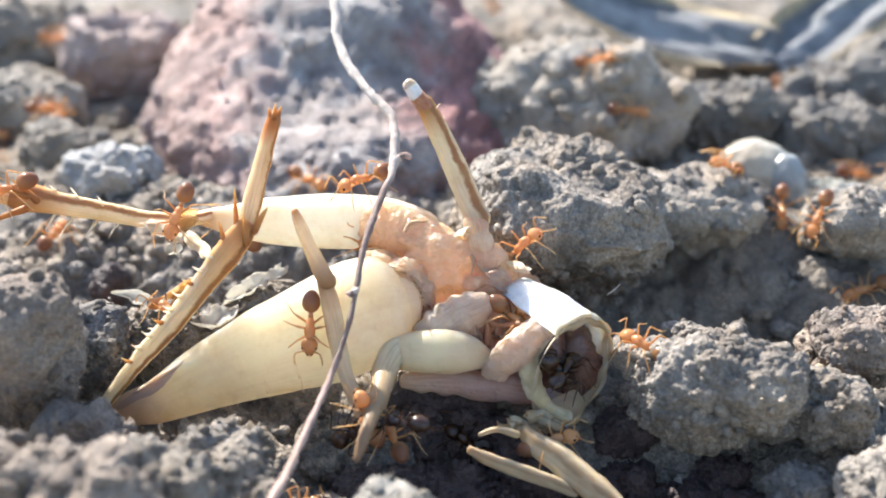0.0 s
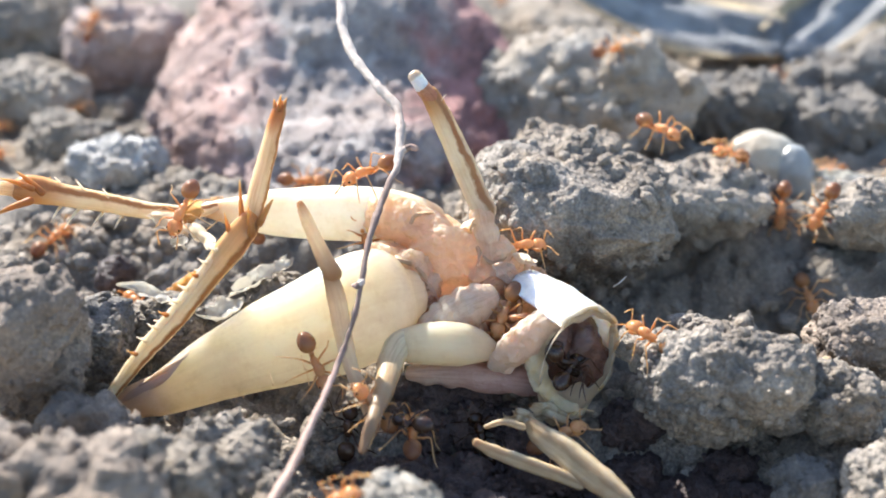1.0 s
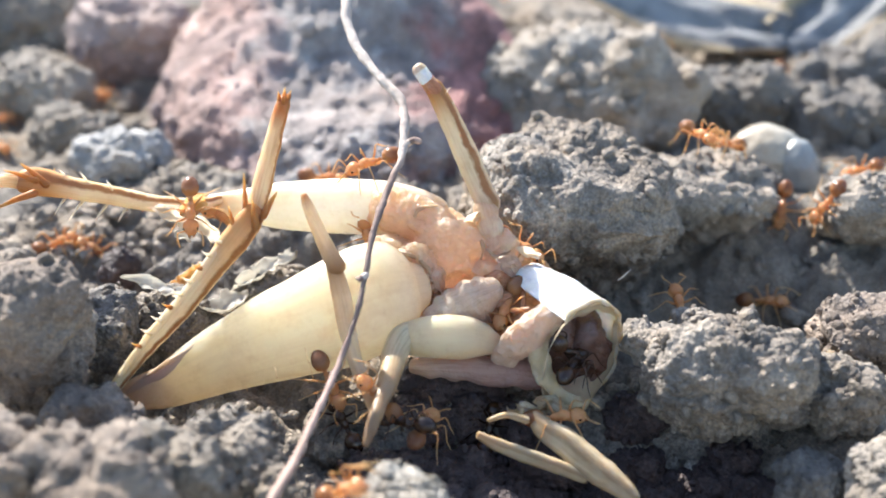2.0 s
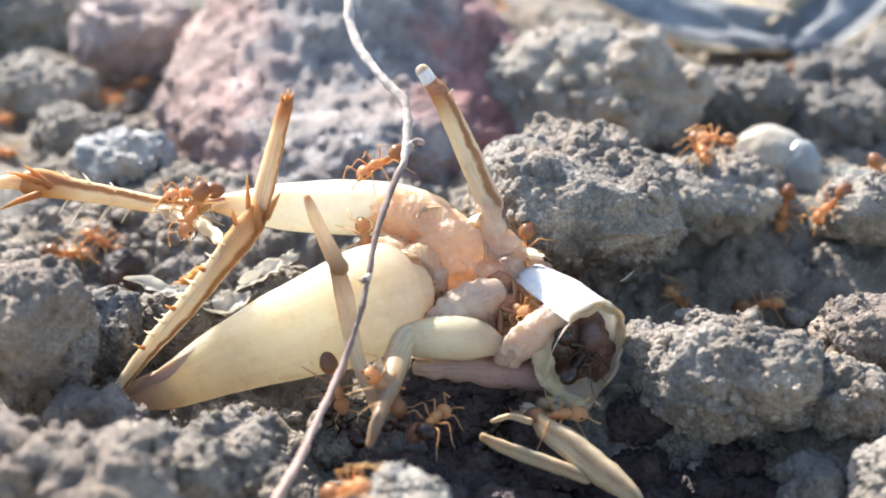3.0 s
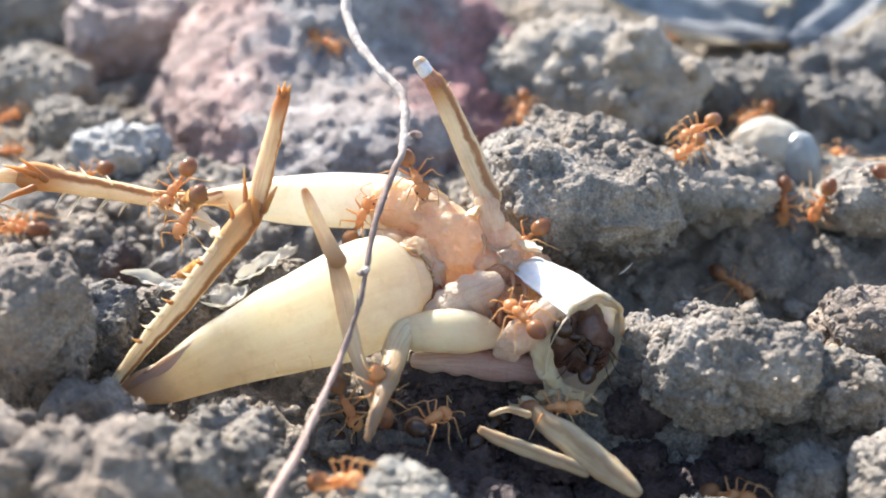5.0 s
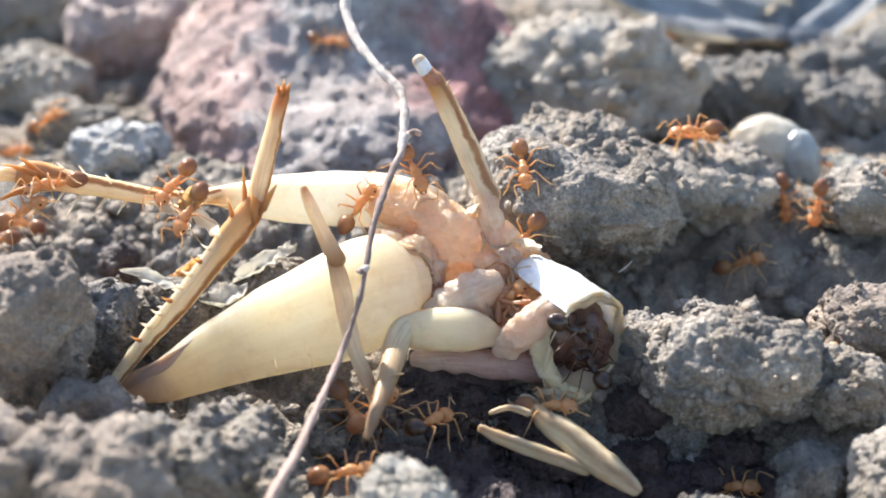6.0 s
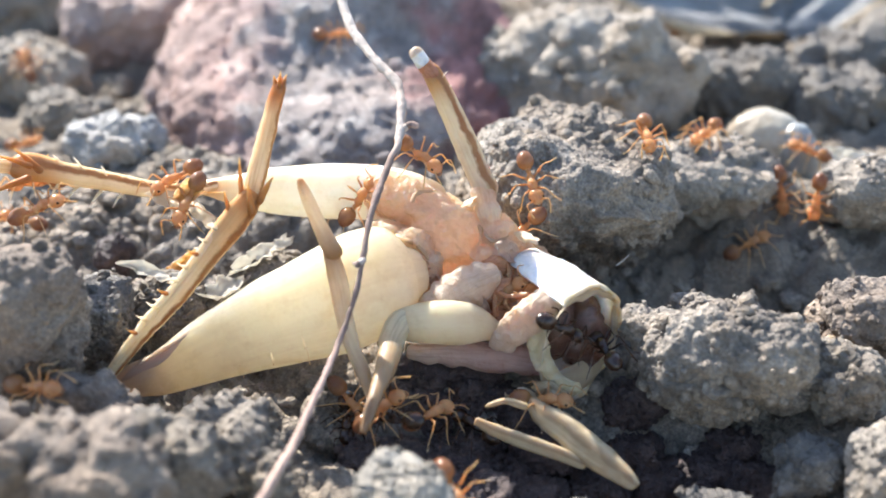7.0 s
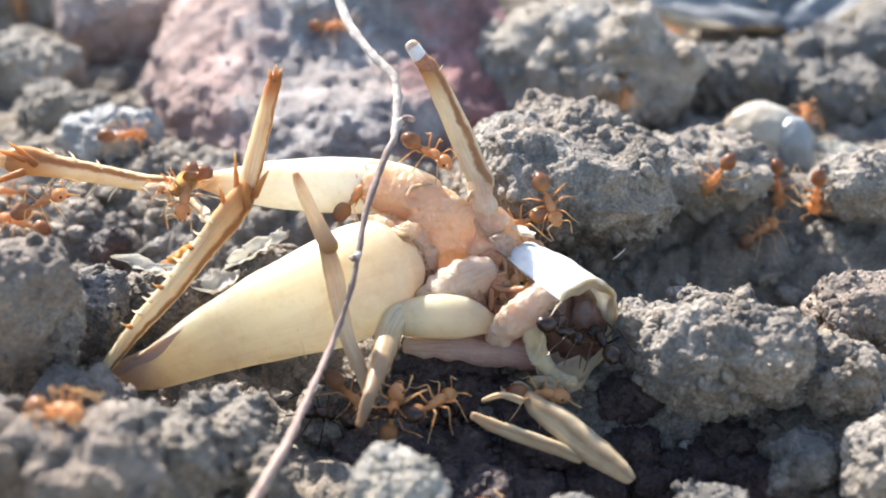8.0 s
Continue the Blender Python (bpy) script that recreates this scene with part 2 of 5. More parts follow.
SNAIL_GREY = chitin_material("grey_shell", [(0.0, (0.29, 0.30, 0.29)), (1.0, (0.36, 0.37, 0.36))], (0.36, 0.36, 0.34), 0.25, 0.25, 0.4, soft=0.0)
LEAF = chitin_material("dark_dry_leaf", [(0.05, (0.46, 0.36, 0.20)), (0.12, (0.13, 0.135, 0.14)), (0.5, (0.30, 0.315, 0.32)), (0.88, (0.11, 0.115, 0.12)), (0.95, (0.46, 0.34, 0.18))], (0.05, 0.055, 0.06), 0.08, 0.34, 0.6, 0.0004, soft=0.0)


# ---- shape helpers: a shape is (points in mm, faces, uv of each point) ----
def hashed(i, j, k, seed):
    h = (i * 374761393 + j * 668265263 + k * 2147483647 + seed * 1274126177) & 0xFFFFFFFF
    h = ((h ^ (h >> 13)) * 1103515245) & 0xFFFFFFFF
    h = ((h ^ (h >> 16)) * 2246822519) & 0xFFFFFFFF
    return ((h ^ (h >> 15)) & 0xFFFFFF) / float(0xFFFFFF)


def lumps(p, size, seed):
    """Smooth noise from -1 to 1 with bumps of that size."""
    q = p / size
    c = np.floor(q).astype(np.int64)
    f = q - c
    f = f * f * (3 - 2 * f)
    total = np.zeros(len(p))
    for i in (0, 1):
        for j in (0, 1):
            for k in (0, 1):
                w = (f[:, 0] if i else 1 - f[:, 0]) * (f[:, 1] if j else 1 - f[:, 1]) * (f[:, 2] if k else 1 - f[:, 2])
                total += w * hashed(c[:, 0] + i, c[:, 1] + j, c[:, 2] + k, seed)
    return total * 2 - 1


def crumbs(p, size, seed):
    """Rounded grains packed side by side: 0 in the joints, 1 on top of a grain."""
    q = p / size
    c = np.floor(q).astype(np.int64)
    near = np.full(len(p), 9.0)
    lift = np.zeros(len(p))
    for i in (-1, 0, 1):
        for j in (-1, 0, 1):
            for k in (-1, 0, 1):
                a, b, d = c[:, 0] + i, c[:, 1] + j, c[:, 2] + k
                x = a + 0.15 + 0.7 * hashed(a, b, d, seed) - q[:, 0]
                y = b + 0.15 + 0.7 * hashed(a, b, d, seed + 1) - q[:, 1]
                z = d + 0.15 + 0.7 * hashed(a, b, d, seed + 2) - q[:, 2]
                r = x * x + y * y + z * z
                better = r < near
                near = np.where(better, r, near)
                lift = np.where(better, hashed(a, b, d, seed + 3), lift)
    return np.sqrt(np.clip(1 - near / 0.75, 0, 1)) * (0.45 + 0.55 * lift)


def part(name, shape, mat, parent=None, label="", origin=(0, 0, 0), smooth=True):
    """Links a shape as one mesh object, under a thing or a part where a parent is given."""
    points, faces, uvs = shape
    data = bpy.data.meshes.new(name)
    p = (np.asarray(points, float) - np.asarray(origin, float)) * MM
    data.from_pydata([tuple(v) for v in p], [], [tuple(f) for f in faces])
    if uvs is not None:
        layer = data.uv_layers.new(name="UVMap")
        index = np.empty(len(data.loops), np.int32)
        data.loops.foreach_get("vertex_index", index)
        layer.data.foreach_set("uv", np.asarray(uvs, np.float32)[index].ravel())
    data.polygons.foreach_set("use_smooth", np.full(len(data.polygons), smooth))
    data.materials.append(mat)
    data.update()
    ob = new(name, data)
    ob.location = Vector(origin) * MM
    if parent is not None:
        ob.parent = parent
    if label:
        tagged(ob, label)
    return ob


def thing(name, label, category, group="", kind="", at_mm=(0, 0, 0)):
    ob = new(name)
    ob.empty_display_size = 0.001
    ob.location = Vector(at_mm) * MM
    return tagged(ob, label, category, group, kind)


def at(x, y, z, rx=0, ry=0, rz=0):
    return pose(x * MM, y * MM, z * MM, rx, ry, rz)


def joined(*shapes):
    points, faces, uvs, base = [], [], [], 0
    for p, f, u in shapes:
        points.append(np.asarray(p, float))
        faces += [tuple(i + base for i in face) for face in f]
        uvs.append(np.asarray(u, float))
        base += len(p)
    return np.concatenate(points), faces, np.concatenate(uvs)


def spline(nodes, steps):
    """Smooth line through the nodes (Catmull-Rom), all columns at once."""
    n = np.asarray(nodes, float)
    n = np.vstack([2 * n[0] - n[1], n, 2 * n[-1] - n[-2]])
    out = []
    for i in range(1, len(n) - 2):
        for s in range(steps):
            u = s / steps
            a, b, c, d = n[i - 1], n[i], n[i + 1], n[i + 2]
            out.append(0.5 * (2 * b + (c - a) * u + (2 * a - 5 * b + 4 * c - d) * u * u + (3 * b - a - 3 * c + d) * u ** 3))
    out.append(n[-2])
    return np.array(out)


FACE = (0.0, -0.91, 0.42)


def tube(nodes, sides=14, steps=5, flat=1.0, face=FACE, wobble=0.0, wobble_size=0.5, seed=1, ridge=0.0, rings=0.0, ring_count=0):
    """A limb through nodes (x, y, z, radius) with rounded ends; flat thins it along face; ridge folds the sides, rings notch it across."""
    line = spline(nodes, steps)
    c, r = line[:, :3], np.maximum(line[:, 3], 0.004)
    run = np.concatenate([[0], np.cumsum(np.linalg.norm(np.diff(c, axis=0), axis=1))])
    v = run / run[-1]
    if ring_count:
        r = r * (1 - rings * np.abs(np.cos(math.pi * v * ring_count)) ** 6)
    t = np.gradient(c, axis=0)
    t /= np.linalg.norm(t, axis=1)[:, None]
    face = np.asarray(face, float)
    side = np.cross(t, face)
    side /= np.maximum(np.linalg.norm(side, axis=1), 1e-6)[:, None]
    front = np.cross(side, t)
    ang = np.arange(sides) * 2 * math.pi / sides
    # rounded ends: extra shrinking rings
    caps = [(0.62, 0.78), (0.9, 0.42)]
    C, Rr, S, Fr, V = list(c), list(r), list(side), list(front), list(v)
    for out_by, shrink in caps:
        C.insert(0, c[0] - t[0] * r[0] * out_by * min(flat, 1)); Rr.insert(0, r[0] * shrink); S.insert(0, side[0]); Fr.insert(0, front[0]); V.insert(0, 0.0)
        C.append(c[-1] + t[-1] * r[-1] * out_by * min(flat, 1)); Rr.append(r[-1] * shrink); S.append(side[-1]); Fr.append(front[-1]); V.append(1.0)
    C, Rr, S, Fr = np.array(C), np.array(Rr), np.array(S), np.array(Fr)
    k = 1 + ridge * np.cos(3 * ang)
    pts = C[:, None] + Rr[:, None, None] * k[None, :, None] * (np.cos(ang)[None, :, None] * S[:, None] + flat * np.sin(ang)[None, :, None] * Fr[:, None])
    pts = pts.reshape(-1, 3)
    if wobble:
        mid = np.repeat(C, sides, axis=0)
        away = pts - mid
        pts = mid + away * (1 + wobble * lumps(pts, wobble_size, seed)[:, None])
    m = len(C)
    faces = [(i * sides + j, i * sides + (j + 1) % sides, (i + 1) * sides + (j + 1) % sides, (i + 1) * sides + j) for i in range(m - 1) for j in range(sides)]
    faces += [tuple(range(sides))[::-1], tuple((m - 1) * sides + j for j in range(sides))]
    uvs = np.array([(abs(2 * j / sides - 1), V[i]) for i in range(m) for j in range(sides)])
    return pts, faces, uvs


BALLS = {}


def ball(level):
    if level not in BALLS:
        bm = bmesh.new()
        bmesh.ops.create_icosphere(bm, subdivisions=level, radius=1.0)
        BALLS[level] = (np.array([v.co[:] for v in bm.verts]), [tuple(v.index for v in f.verts) for f in bm.faces])
        bm.free()
    return BALLS[level]


def egg(centre, radii, turn=(0, 0, 0), level=3, wobble=0.0, wobble_size=0.6, seed=1, point=0.0):
    """A rounded body part; point narrows it towards -x."""
    p, f = ball(level)
    p = p.copy()
    uv = np.stack([np.abs(np.arctan2(p[:, 1], p[:, 2]) / math.pi), p[:, 0] * 0.5 + 0.5], 1)
    if point:
        p[:, 1:] *= (1 + point * p[:, 0])[:, None]
    q = p * np.asarray(radii, float)
    if wobble:
        q *= (1 + wobble * lumps(q + seed * 7.3, wobble_size, seed) + 0.5 * wobble * lumps(q + seed * 3.1, wobble_size * 0.4, seed + 5))[:, None]
    rot = np.array(Euler([radians(a) for a in turn]).to_matrix())
    return q @ rot.T + np.asarray(centre, float), f, uv


def clod_shape(radii, seed, level=6, rough=1.0, grain=0.75, box=0.65, slope=0.0, undercut=0.0, nose=0.0):
    """A lump of earth: uneven body with grains of two sizes stuck together; slope leans its top back and undercut its foot, from the height of its nose."""
    p, f = ball(level)
    radii = np.asarray(radii, float)
    block = p / (np.abs(p) ** 3.2).sum(1)[:, None] ** (1 / 3.2)
    q = ((1 - box) * p + box * block * 0.94) * radii
    q[:, 1] += slope * np.maximum(q[:, 2] - nose, 0) + undercut * np.maximum(nose - q[:, 2], 0)
    size = float(radii.mean())
    off = q + seed * 11.7
    off = off + 0.25 * size * np.stack([lumps(off, size * 0.6, seed + k) for k in (31, 32, 33)], 1)
    d = 0.36 * size * lumps(off, size * 0.9, seed) + 0.2 * size * lumps(off, size * 0.42, seed + 1) + 0.16 * size * (crumbs(off, size * 0.8, seed + 3) - 0.4)
    q = q + p * (d * rough)[:, None]
    off = q + seed * 11.7
    d = 0.75 * grain * crumbs(off, grain * 1.8, seed + 2) + 0.6 * grain * crumbs(off, grain * 0.85, seed + 6) + 0.26 * grain * crumbs(off, grain * 0.36, seed + 12) + 0.1 * grain * lumps(off, grain * 0.22, seed + 9)
    lean = np.stack([lumps(off, grain * 1.2, seed + k) for k in (41, 42, 43)], 1)
    q = q + (p + 0.45 * lean) * (d - 0.4 * grain)[:, None]
    uv = np.stack([p[:, 0] * 0.5 + 0.5, p[:, 2] * 0.5 + 0.5], 1)
    # grains stuck to it
    rng = np.random.RandomState(seed)
    count = int(min(700, 16 * size * size / (grain * 1.6) ** 2 + 40))
    chosen = rng.choice(len(q), count)
    g, gf = ball(2)
    points, faces, uvs, base = [q], [f], [uv], len(q)
    gf = np.array(gf)
    for n, i in enumerate(chosen):
        r = grain * (0.16 + 0.5 * rng.rand() ** 3)
        b = g * r * rng.uniform(0.65, 1.15, 3)
        b = b * (1 + 0.35 * lumps(b + n * 3.7, r * 0.8, n))[:, None]
        points.append(b + q[i])
        faces.append((gf + base).tolist())
        uvs.append(np.full((len(g), 2), rng.rand()))
        base += len(g)
    return np.concatenate(points), [tuple(x) for block in faces for x in block], np.concatenate(uvs)


CRUMBS = {}


def clod(name, centre, radii, seed, mat, label, category="soil clod", level=6, rough=1.0, grain=0.75, turn=(0, 0, 0), group="", box=0.65, slope=0.0, undercut=0.0, nose=0.0):
    shape = clod_shape(radii, seed, level, rough, grain, box, slope, undercut, nose)
    ob = part(name, shape, mat)
    ob.matrix_world = at(*centre, *turn)
    rng = random.Random(seed)
    body = len(ball(level)[0])
    for n in range(44 if max(radii) > 3.5 else 16):
        i = rng.randrange(body)
        spot = shape[0][i]
        key = (rng.randrange(6), mat.name)
        if key not in CRUMBS:
            p, f = ball(2)
            p = p * np.array([1, 0.85, 0.75])
            p = p * (1 + 0.4 * lumps(p + key[0] * 5.3, 0.8, key[0]) + 0.22 * lumps(p + key[0] * 5.3, 0.35, key[0] + 9))[:, None]
            CRUMBS[key] = part("crumb", (p, f, p[:, :2]), mat)
            crumb = CRUMBS[key]
        else:
            crumb = new("crumb", CRUMBS[key].data)
        r = grain * rng.uniform(0.35, 0.8)
        crumb.parent = ob
        crumb.matrix_basis = at(*spot, rng.uniform(0, 360), rng.uniform(0, 360), rng.uniform(0, 360)) @ Matrix.Diagonal((r, r, r, 1))
    return tagged(ob, label, category, group)


# ---- ground ----
def ground_height(x, y):
    step = np.clip((y + 12) / 26, 0, 1)
    step = step * step * (3 - 2 * step)
    hollows = 8.0 * np.exp(-((x - 15.5) / 8.0) ** 2 - ((y - 4.5) / 4.5) ** 2) + 6.0 * np.exp(-((x - 1.0) / 5.0) ** 2 - ((y + 7.5) / 3.2) ** 2) + 5.5 * np.exp(-((x - 10.5) / 4.6) ** 2 - ((y + 9.0) / 3.6) ** 2) + 2.0 * np.exp(-((x - 13) / 5.0) ** 2 - ((y + 13.5) / 3.0) ** 2) + 4.0 * np.exp(-((x + 7.5) / 5.5) ** 2 - ((y - 8.5) / 3.6) ** 2) + 2.6 * np.exp(-((x + 15.5) / 3.6) ** 2 - ((y - 6.5) / 2.4) ** 2)
    return -4.6 + 3.6 * step - hollows + 0.02 * np.clip(y - 20, 0, 400)


def build_ground():
    nx, ny = 420, 520
    u = np.linspace(-1, 1, nx)
    v = np.linspace(-1, 1, ny)
    xs = 34 * u + 8 * np.sinh(7.2 * u) * np.abs(u) ** 6
    ys = 18 + 48 * v + 8 * np.sinh(7.2 * v) * np.abs(v) ** 6
    X, Y = np.meshgrid(xs, ys)
    x, y = X.ravel(), Y.ravel()
    flat = np.stack([x, y, np.zeros_like(x)], 1)
    fade = 1 / (1 + (np.hypot(x, y) / 140) ** 4)
    z = ground_height(x, y)
    z += fade * (1.3 * lumps(flat, 9, 3) + 0.9 * lumps(flat, 3.6, 4) + 1.3 * crumbs(flat, 2.6, 5) + 0.7 * crumbs(flat, 1.1, 9) + 0.34 * crumbs(flat, 0.5, 13) + 0.3 * lumps(flat, 0.8, 14) + 0.22 * lumps(flat, 0.38, 15))
    z += (1 - fade) * 14 * lumps(flat, 160, 21)
    pts = np.stack([x, y, z], 1)
    i = np.arange(ny - 1)[:, None] * nx + np.arange(nx - 1)[None, :]
    faces = np.stack([i, i + 1, i + nx + 1, i + nx], -1).reshape(-1, 4).tolist()
    uv = np.stack([x, y], 1) * 0.01
    return tagged(part("ground", (pts, faces, uv), SOIL), "crumbly grey-brown bare soil ground", "ground", kind="structure")


build_ground()


def build_crumbs():
    """Loose crumbs of earth too many to count."""
    rng = random.Random(5)
    spots = []
    for n in range(5350):
        y = rng.uniform(-24, 62)
        spots.append((rng.uniform(-24 - 0.15 * y, 24 + 0.15 * y), y, 0.0))
    for n in range(900):
        spots.append((rng.uniform(-27, -9), rng.uniform(-1, 15), 0.0))
    flat = np.array(spots)
    tops = ground_height(flat[:, 0], flat[:, 1]) + 1.3 * lumps(flat, 9, 3) + 0.9 * lumps(flat, 3.6, 4) + 1.3 * crumbs(flat, 2.6, 5) + 0.75 * crumbs(flat, 1.1, 9)
    points, faces, uvs, base = [], [], [], 0
    for n, ((x, y, _), g) in enumerate(zip(spots, tops)):
        r = 0.11 + 0.55 * rng.random() ** 4 + 0.006 * max(y, 0)
        p, f = ball(3 if r > 0.5 else 2)
        q = p * np.array([r, r * rng.uniform(0.7, 1.1), r * rng.uniform(0.6, 0.95)])
        q = q * (1 + 0.62 * lumps(q + n * 3.7, r * 0.75, n % 97) + 0.34 * lumps(q + n * 3.7, r * 0.3, n % 89))[:, None]
        points.append(q + np.array([x, y, g + r * 0.2]))
        faces += (np.array(f) + base).tolist()
        uvs.append(p[:, :2])
        base += len(p)
    return tagged(part("soil_crumbs", (np.concatenate(points), faces, np.concatenate(uvs)), CLOD), "loose small crumbs of grey soil", "soil", kind="stuff")


build_crumbs()

# ---- rocks and large clods ----
clod("rock", (-7.6, 38, -6), (16.4, 25.0, 15.5), 3, RED_ROCK, "large reddish and grey rough rock behind the cricket", "rock", 7, 0.36, 1.1, box=0.1, slope=1.4, undercut=0.3, nose=10.3)
clod("rock", (7.6, 6.6, 2.4), (4.9, 4.6, 4.3), 9, CLOD, "grey crumbly rock with a sunlit top", "rock", 7, 0.8, 0.72, turn=(0, 9, 12), box=0.85, slope=1.2, undercut=0.75, nose=1.5)
clod("rock", (10.83, 30.76, 2.62), (8.0, 6.5, 3.6), 12, CLOD, "low grey-brown rock behind another rock", "rock", 6, 1.15, 1.25)
clod("rock", (15.2, 12.2, 0.4), (5.4, 3.6, 3.6), 15, CLOD, "grey earth lump beside a rock", "rock", 6, 0.8, 0.7, undercut=1.0, nose=2.0)
clod("soil_clod", (14.03, -6.26, -0.45), (3.6, 3.0, 2.5), 21, CLOD, "rounded grey crumbly soil clod", level=7, rough=1.0, grain=0.55, box=0.4, undercut=0.45, nose=0.6)
clod("soil_clod", (10.34, -3.29, 0.48), (1.3, 1.2, 0.9), 23, CLOD, "small grey crumbly soil clod", level=6, grain=0.36)
clod("soil_clod", (13.01, -1.24, 0.15), (1.0, 0.9, 0.8), 24, CLOD, "small grey soil clod behind a larger one", level=6, grain=0.36)
clod("soil_clod", (21.22, -3.23, 0.5), (2.5, 2.2, 1.9), 26, BROWN_CLOD, "grey-brown crumbly soil clod with a lit top", level=6, grain=0.45, undercut=0.5, nose=0.5)
clod("soil_clod", (18.93, -6.97, -0.32), (1.8, 1.5, 1.4), 28, SOIL, "brown crumbly soil clod", level=6, grain=0.36)
clod("soil_clod", (19.75, -12.61, -1.2), (1.8, 1.7, 1.9), 31, CLOD, "grey rough soil clod", level=6, grain=0.36)
clod("soil_clod", (25.24, 9.67, 2.2), (2.6, 2.2, 1.9), 33, CLOD, "pale grey soil clod", level=6, grain=0.36, undercut=0.7, nose=0.6)
clod("soil_clod", (-19.96, -6.51, 3.04), (3.1, 2.6, 3.0), 36, BROWN_CLOD, "grey soil clod in front of the cricket", level=6, grain=0.62, rough=1.25, box=0.25)
clod("soil_clod", (-17.12, -3.11, 0.86), (1.9, 1.7, 1.6), 38, DARK_AND_SHADED_SOIL, "dark soil clod beside the cricket", level=6, grain=0.45)
clod("soil_clod", (-15.35, -10.18, -0.13), (1.8, 1.5, 1.0), 40, BROWN_CLOD, "brown-grey soil clod under the knee", level=6, grain=0.62, rough=1.25, box=0.25)
clod("soil_clod", (-16.09, -16.79, 2.26), (2.4, 2.0, 1.6), 42, BROWN_CLOD, "blurred pale soil clod", level=6, grain=0.62, rough=1.25, box=0.25)
clod("soil_clod", (-12.78, -17.71, 2.66), (2.0, 1.8, 1.3), 44, BROWN_CLOD, "blurred pale brown soil clod", level=6, grain=0.62, rough=1.25, box=0.25)
clod("soil_clod", (-10.94, -15.16, 1.03), (1.7, 1.6, 1.4), 46, SOIL, "brown crumbly soil clod", level=6, grain=0.62, rough=1.25, box=0.25)
clod("soil_clod", (-9.23, -12.33, -0.01), (1.9, 1.6, 1.4), 48, SOIL, "dark brown crumbly soil clod", level=6, grain=0.62, rough=1.25, box=0.25)
clod("soil_clod", (-7.51, -13.53, -0.22), (1.2, 1.1, 0.9), 49, SOIL, "small brown soil clod", level=6, grain=0.62, rough=1.25, box=0.25)
clod("soil_clod", (-1.47, -16.2, 0.35), (1.5, 1.3, 1.0), 50, PALE_CLOD, "pale round soil clod with a dark pit", level=6, grain=0.5, rough=0.6, box=0.25)
# The next three clods have shade painted into their dark colour.
clod("soil_clod", (5.32, -14.72, -2.79), (1.5, 1.1, 0.7), 52, DARK_AND_SHADED_SOIL, "soil clod coloured dark for shade", level=6, grain=0.36)
clod("soil_clod", (12.04, -12.81, -3.42), (1.3, 1.1, 0.7), 54, DARK_AND_SHADED_SOIL, "soil clod with shade put into its colour", level=6, grain=0.36)
clod("soil_clod", (16.46, -10.28, -2.72), (1.4, 1.3, 1.1), 56, DARK_AND_SHADED_SOIL, "grey soil clod coloured darker for shade", level=6, grain=0.36)
clod("soil_clod", (-21.49, 20.29, 1.43), (2.8, 2.2, 1.3), 61, PALE_STONE, "pale bluish-grey lump on the soil", "soil clod", 6, 1.1, 0.6)
clod("rock", (-27.14, 45.18, 2.83), (4.9, 4.2, 3.6), 62, BROWN_STONE, "smooth brown stone far behind", "rock", 6, 0.6, 0.7)


def flake_shape(length, width, curl, seed, thick=0.07, n=22):
    """A ragged, curled scrap of skin, 2 skins thick."""
    pts, uv = [], []
    for side in (1, -1):
        for i in range(n + 1):
            for j in range(n + 1):
                u, v = i / n * 2 - 1, j / n * 2 - 1
                pts.append((u * length / 2, v * width / 2, curl * (v * v) + side * thick / 2))
                uv.append((abs(v), i / n))
    p = np.array(pts)
    flat = np.stack([p[:, 0], p[:, 1], np.zeros(len(p))], 1) + seed * 5.1
    edge = 1 + 0.4 * lumps(flat, 0.6, seed) + 0.3 * lumps(flat, 0.24, seed + 3)
    p[:, 0] *= edge
    p[:, 1] *= edge * (1 - 0.5 * np.abs(2 * p[:, 0] / length) ** 2.2)
    flat = np.stack([p[:, 0], p[:, 1], np.zeros(len(p))], 1)
    p[:, 2] += 0.4 * lumps(flat + seed, 0.7, seed + 1) + 0.18 * lumps(flat + seed, 0.26, seed + 2)
    k = (n + 1) ** 2
    faces = []
    for i in range(n):
        for j in range(n):
            a = i * (n + 1) + j
            faces.append((a, a + n + 1, a + n + 2, a + 1))
            faces.append((k + a, k + a + 1, k + a + n + 2, k + a + n + 1))
    rim = [i * (n + 1) for i in range(n + 1)] + [n * (n + 1) + j for j in range(1, n + 1)] + [i * (n + 1) + n for i in range(n - 1, -1, -1)] + [j for j in range(n - 1, 0, -1)]
    for a, b in zip(rim, rim[1:] + rim[:1]):
        faces.append((a, b, k + b, k + a))
    return p, faces, np.array(uv)


clod("soil_clod", (-32.02, 34.61, 1.43), (3.8, 3.0, 2.0), 81, CLOD, "grey-brown soil clod far behind", level=6, grain=0.7)
clod("soil_clod", (-37.15, 50.35, 2.08), (6.0, 4.5, 3.2), 83, SOIL, "large brown soil clod far behind", level=6, grain=0.9)
clod("soil_clod", (-26.41, 25.72, 1.26), (2.6, 2.2, 1.3), 85, SOIL, "low brown soil clod behind the leg", level=6, grain=0.6)
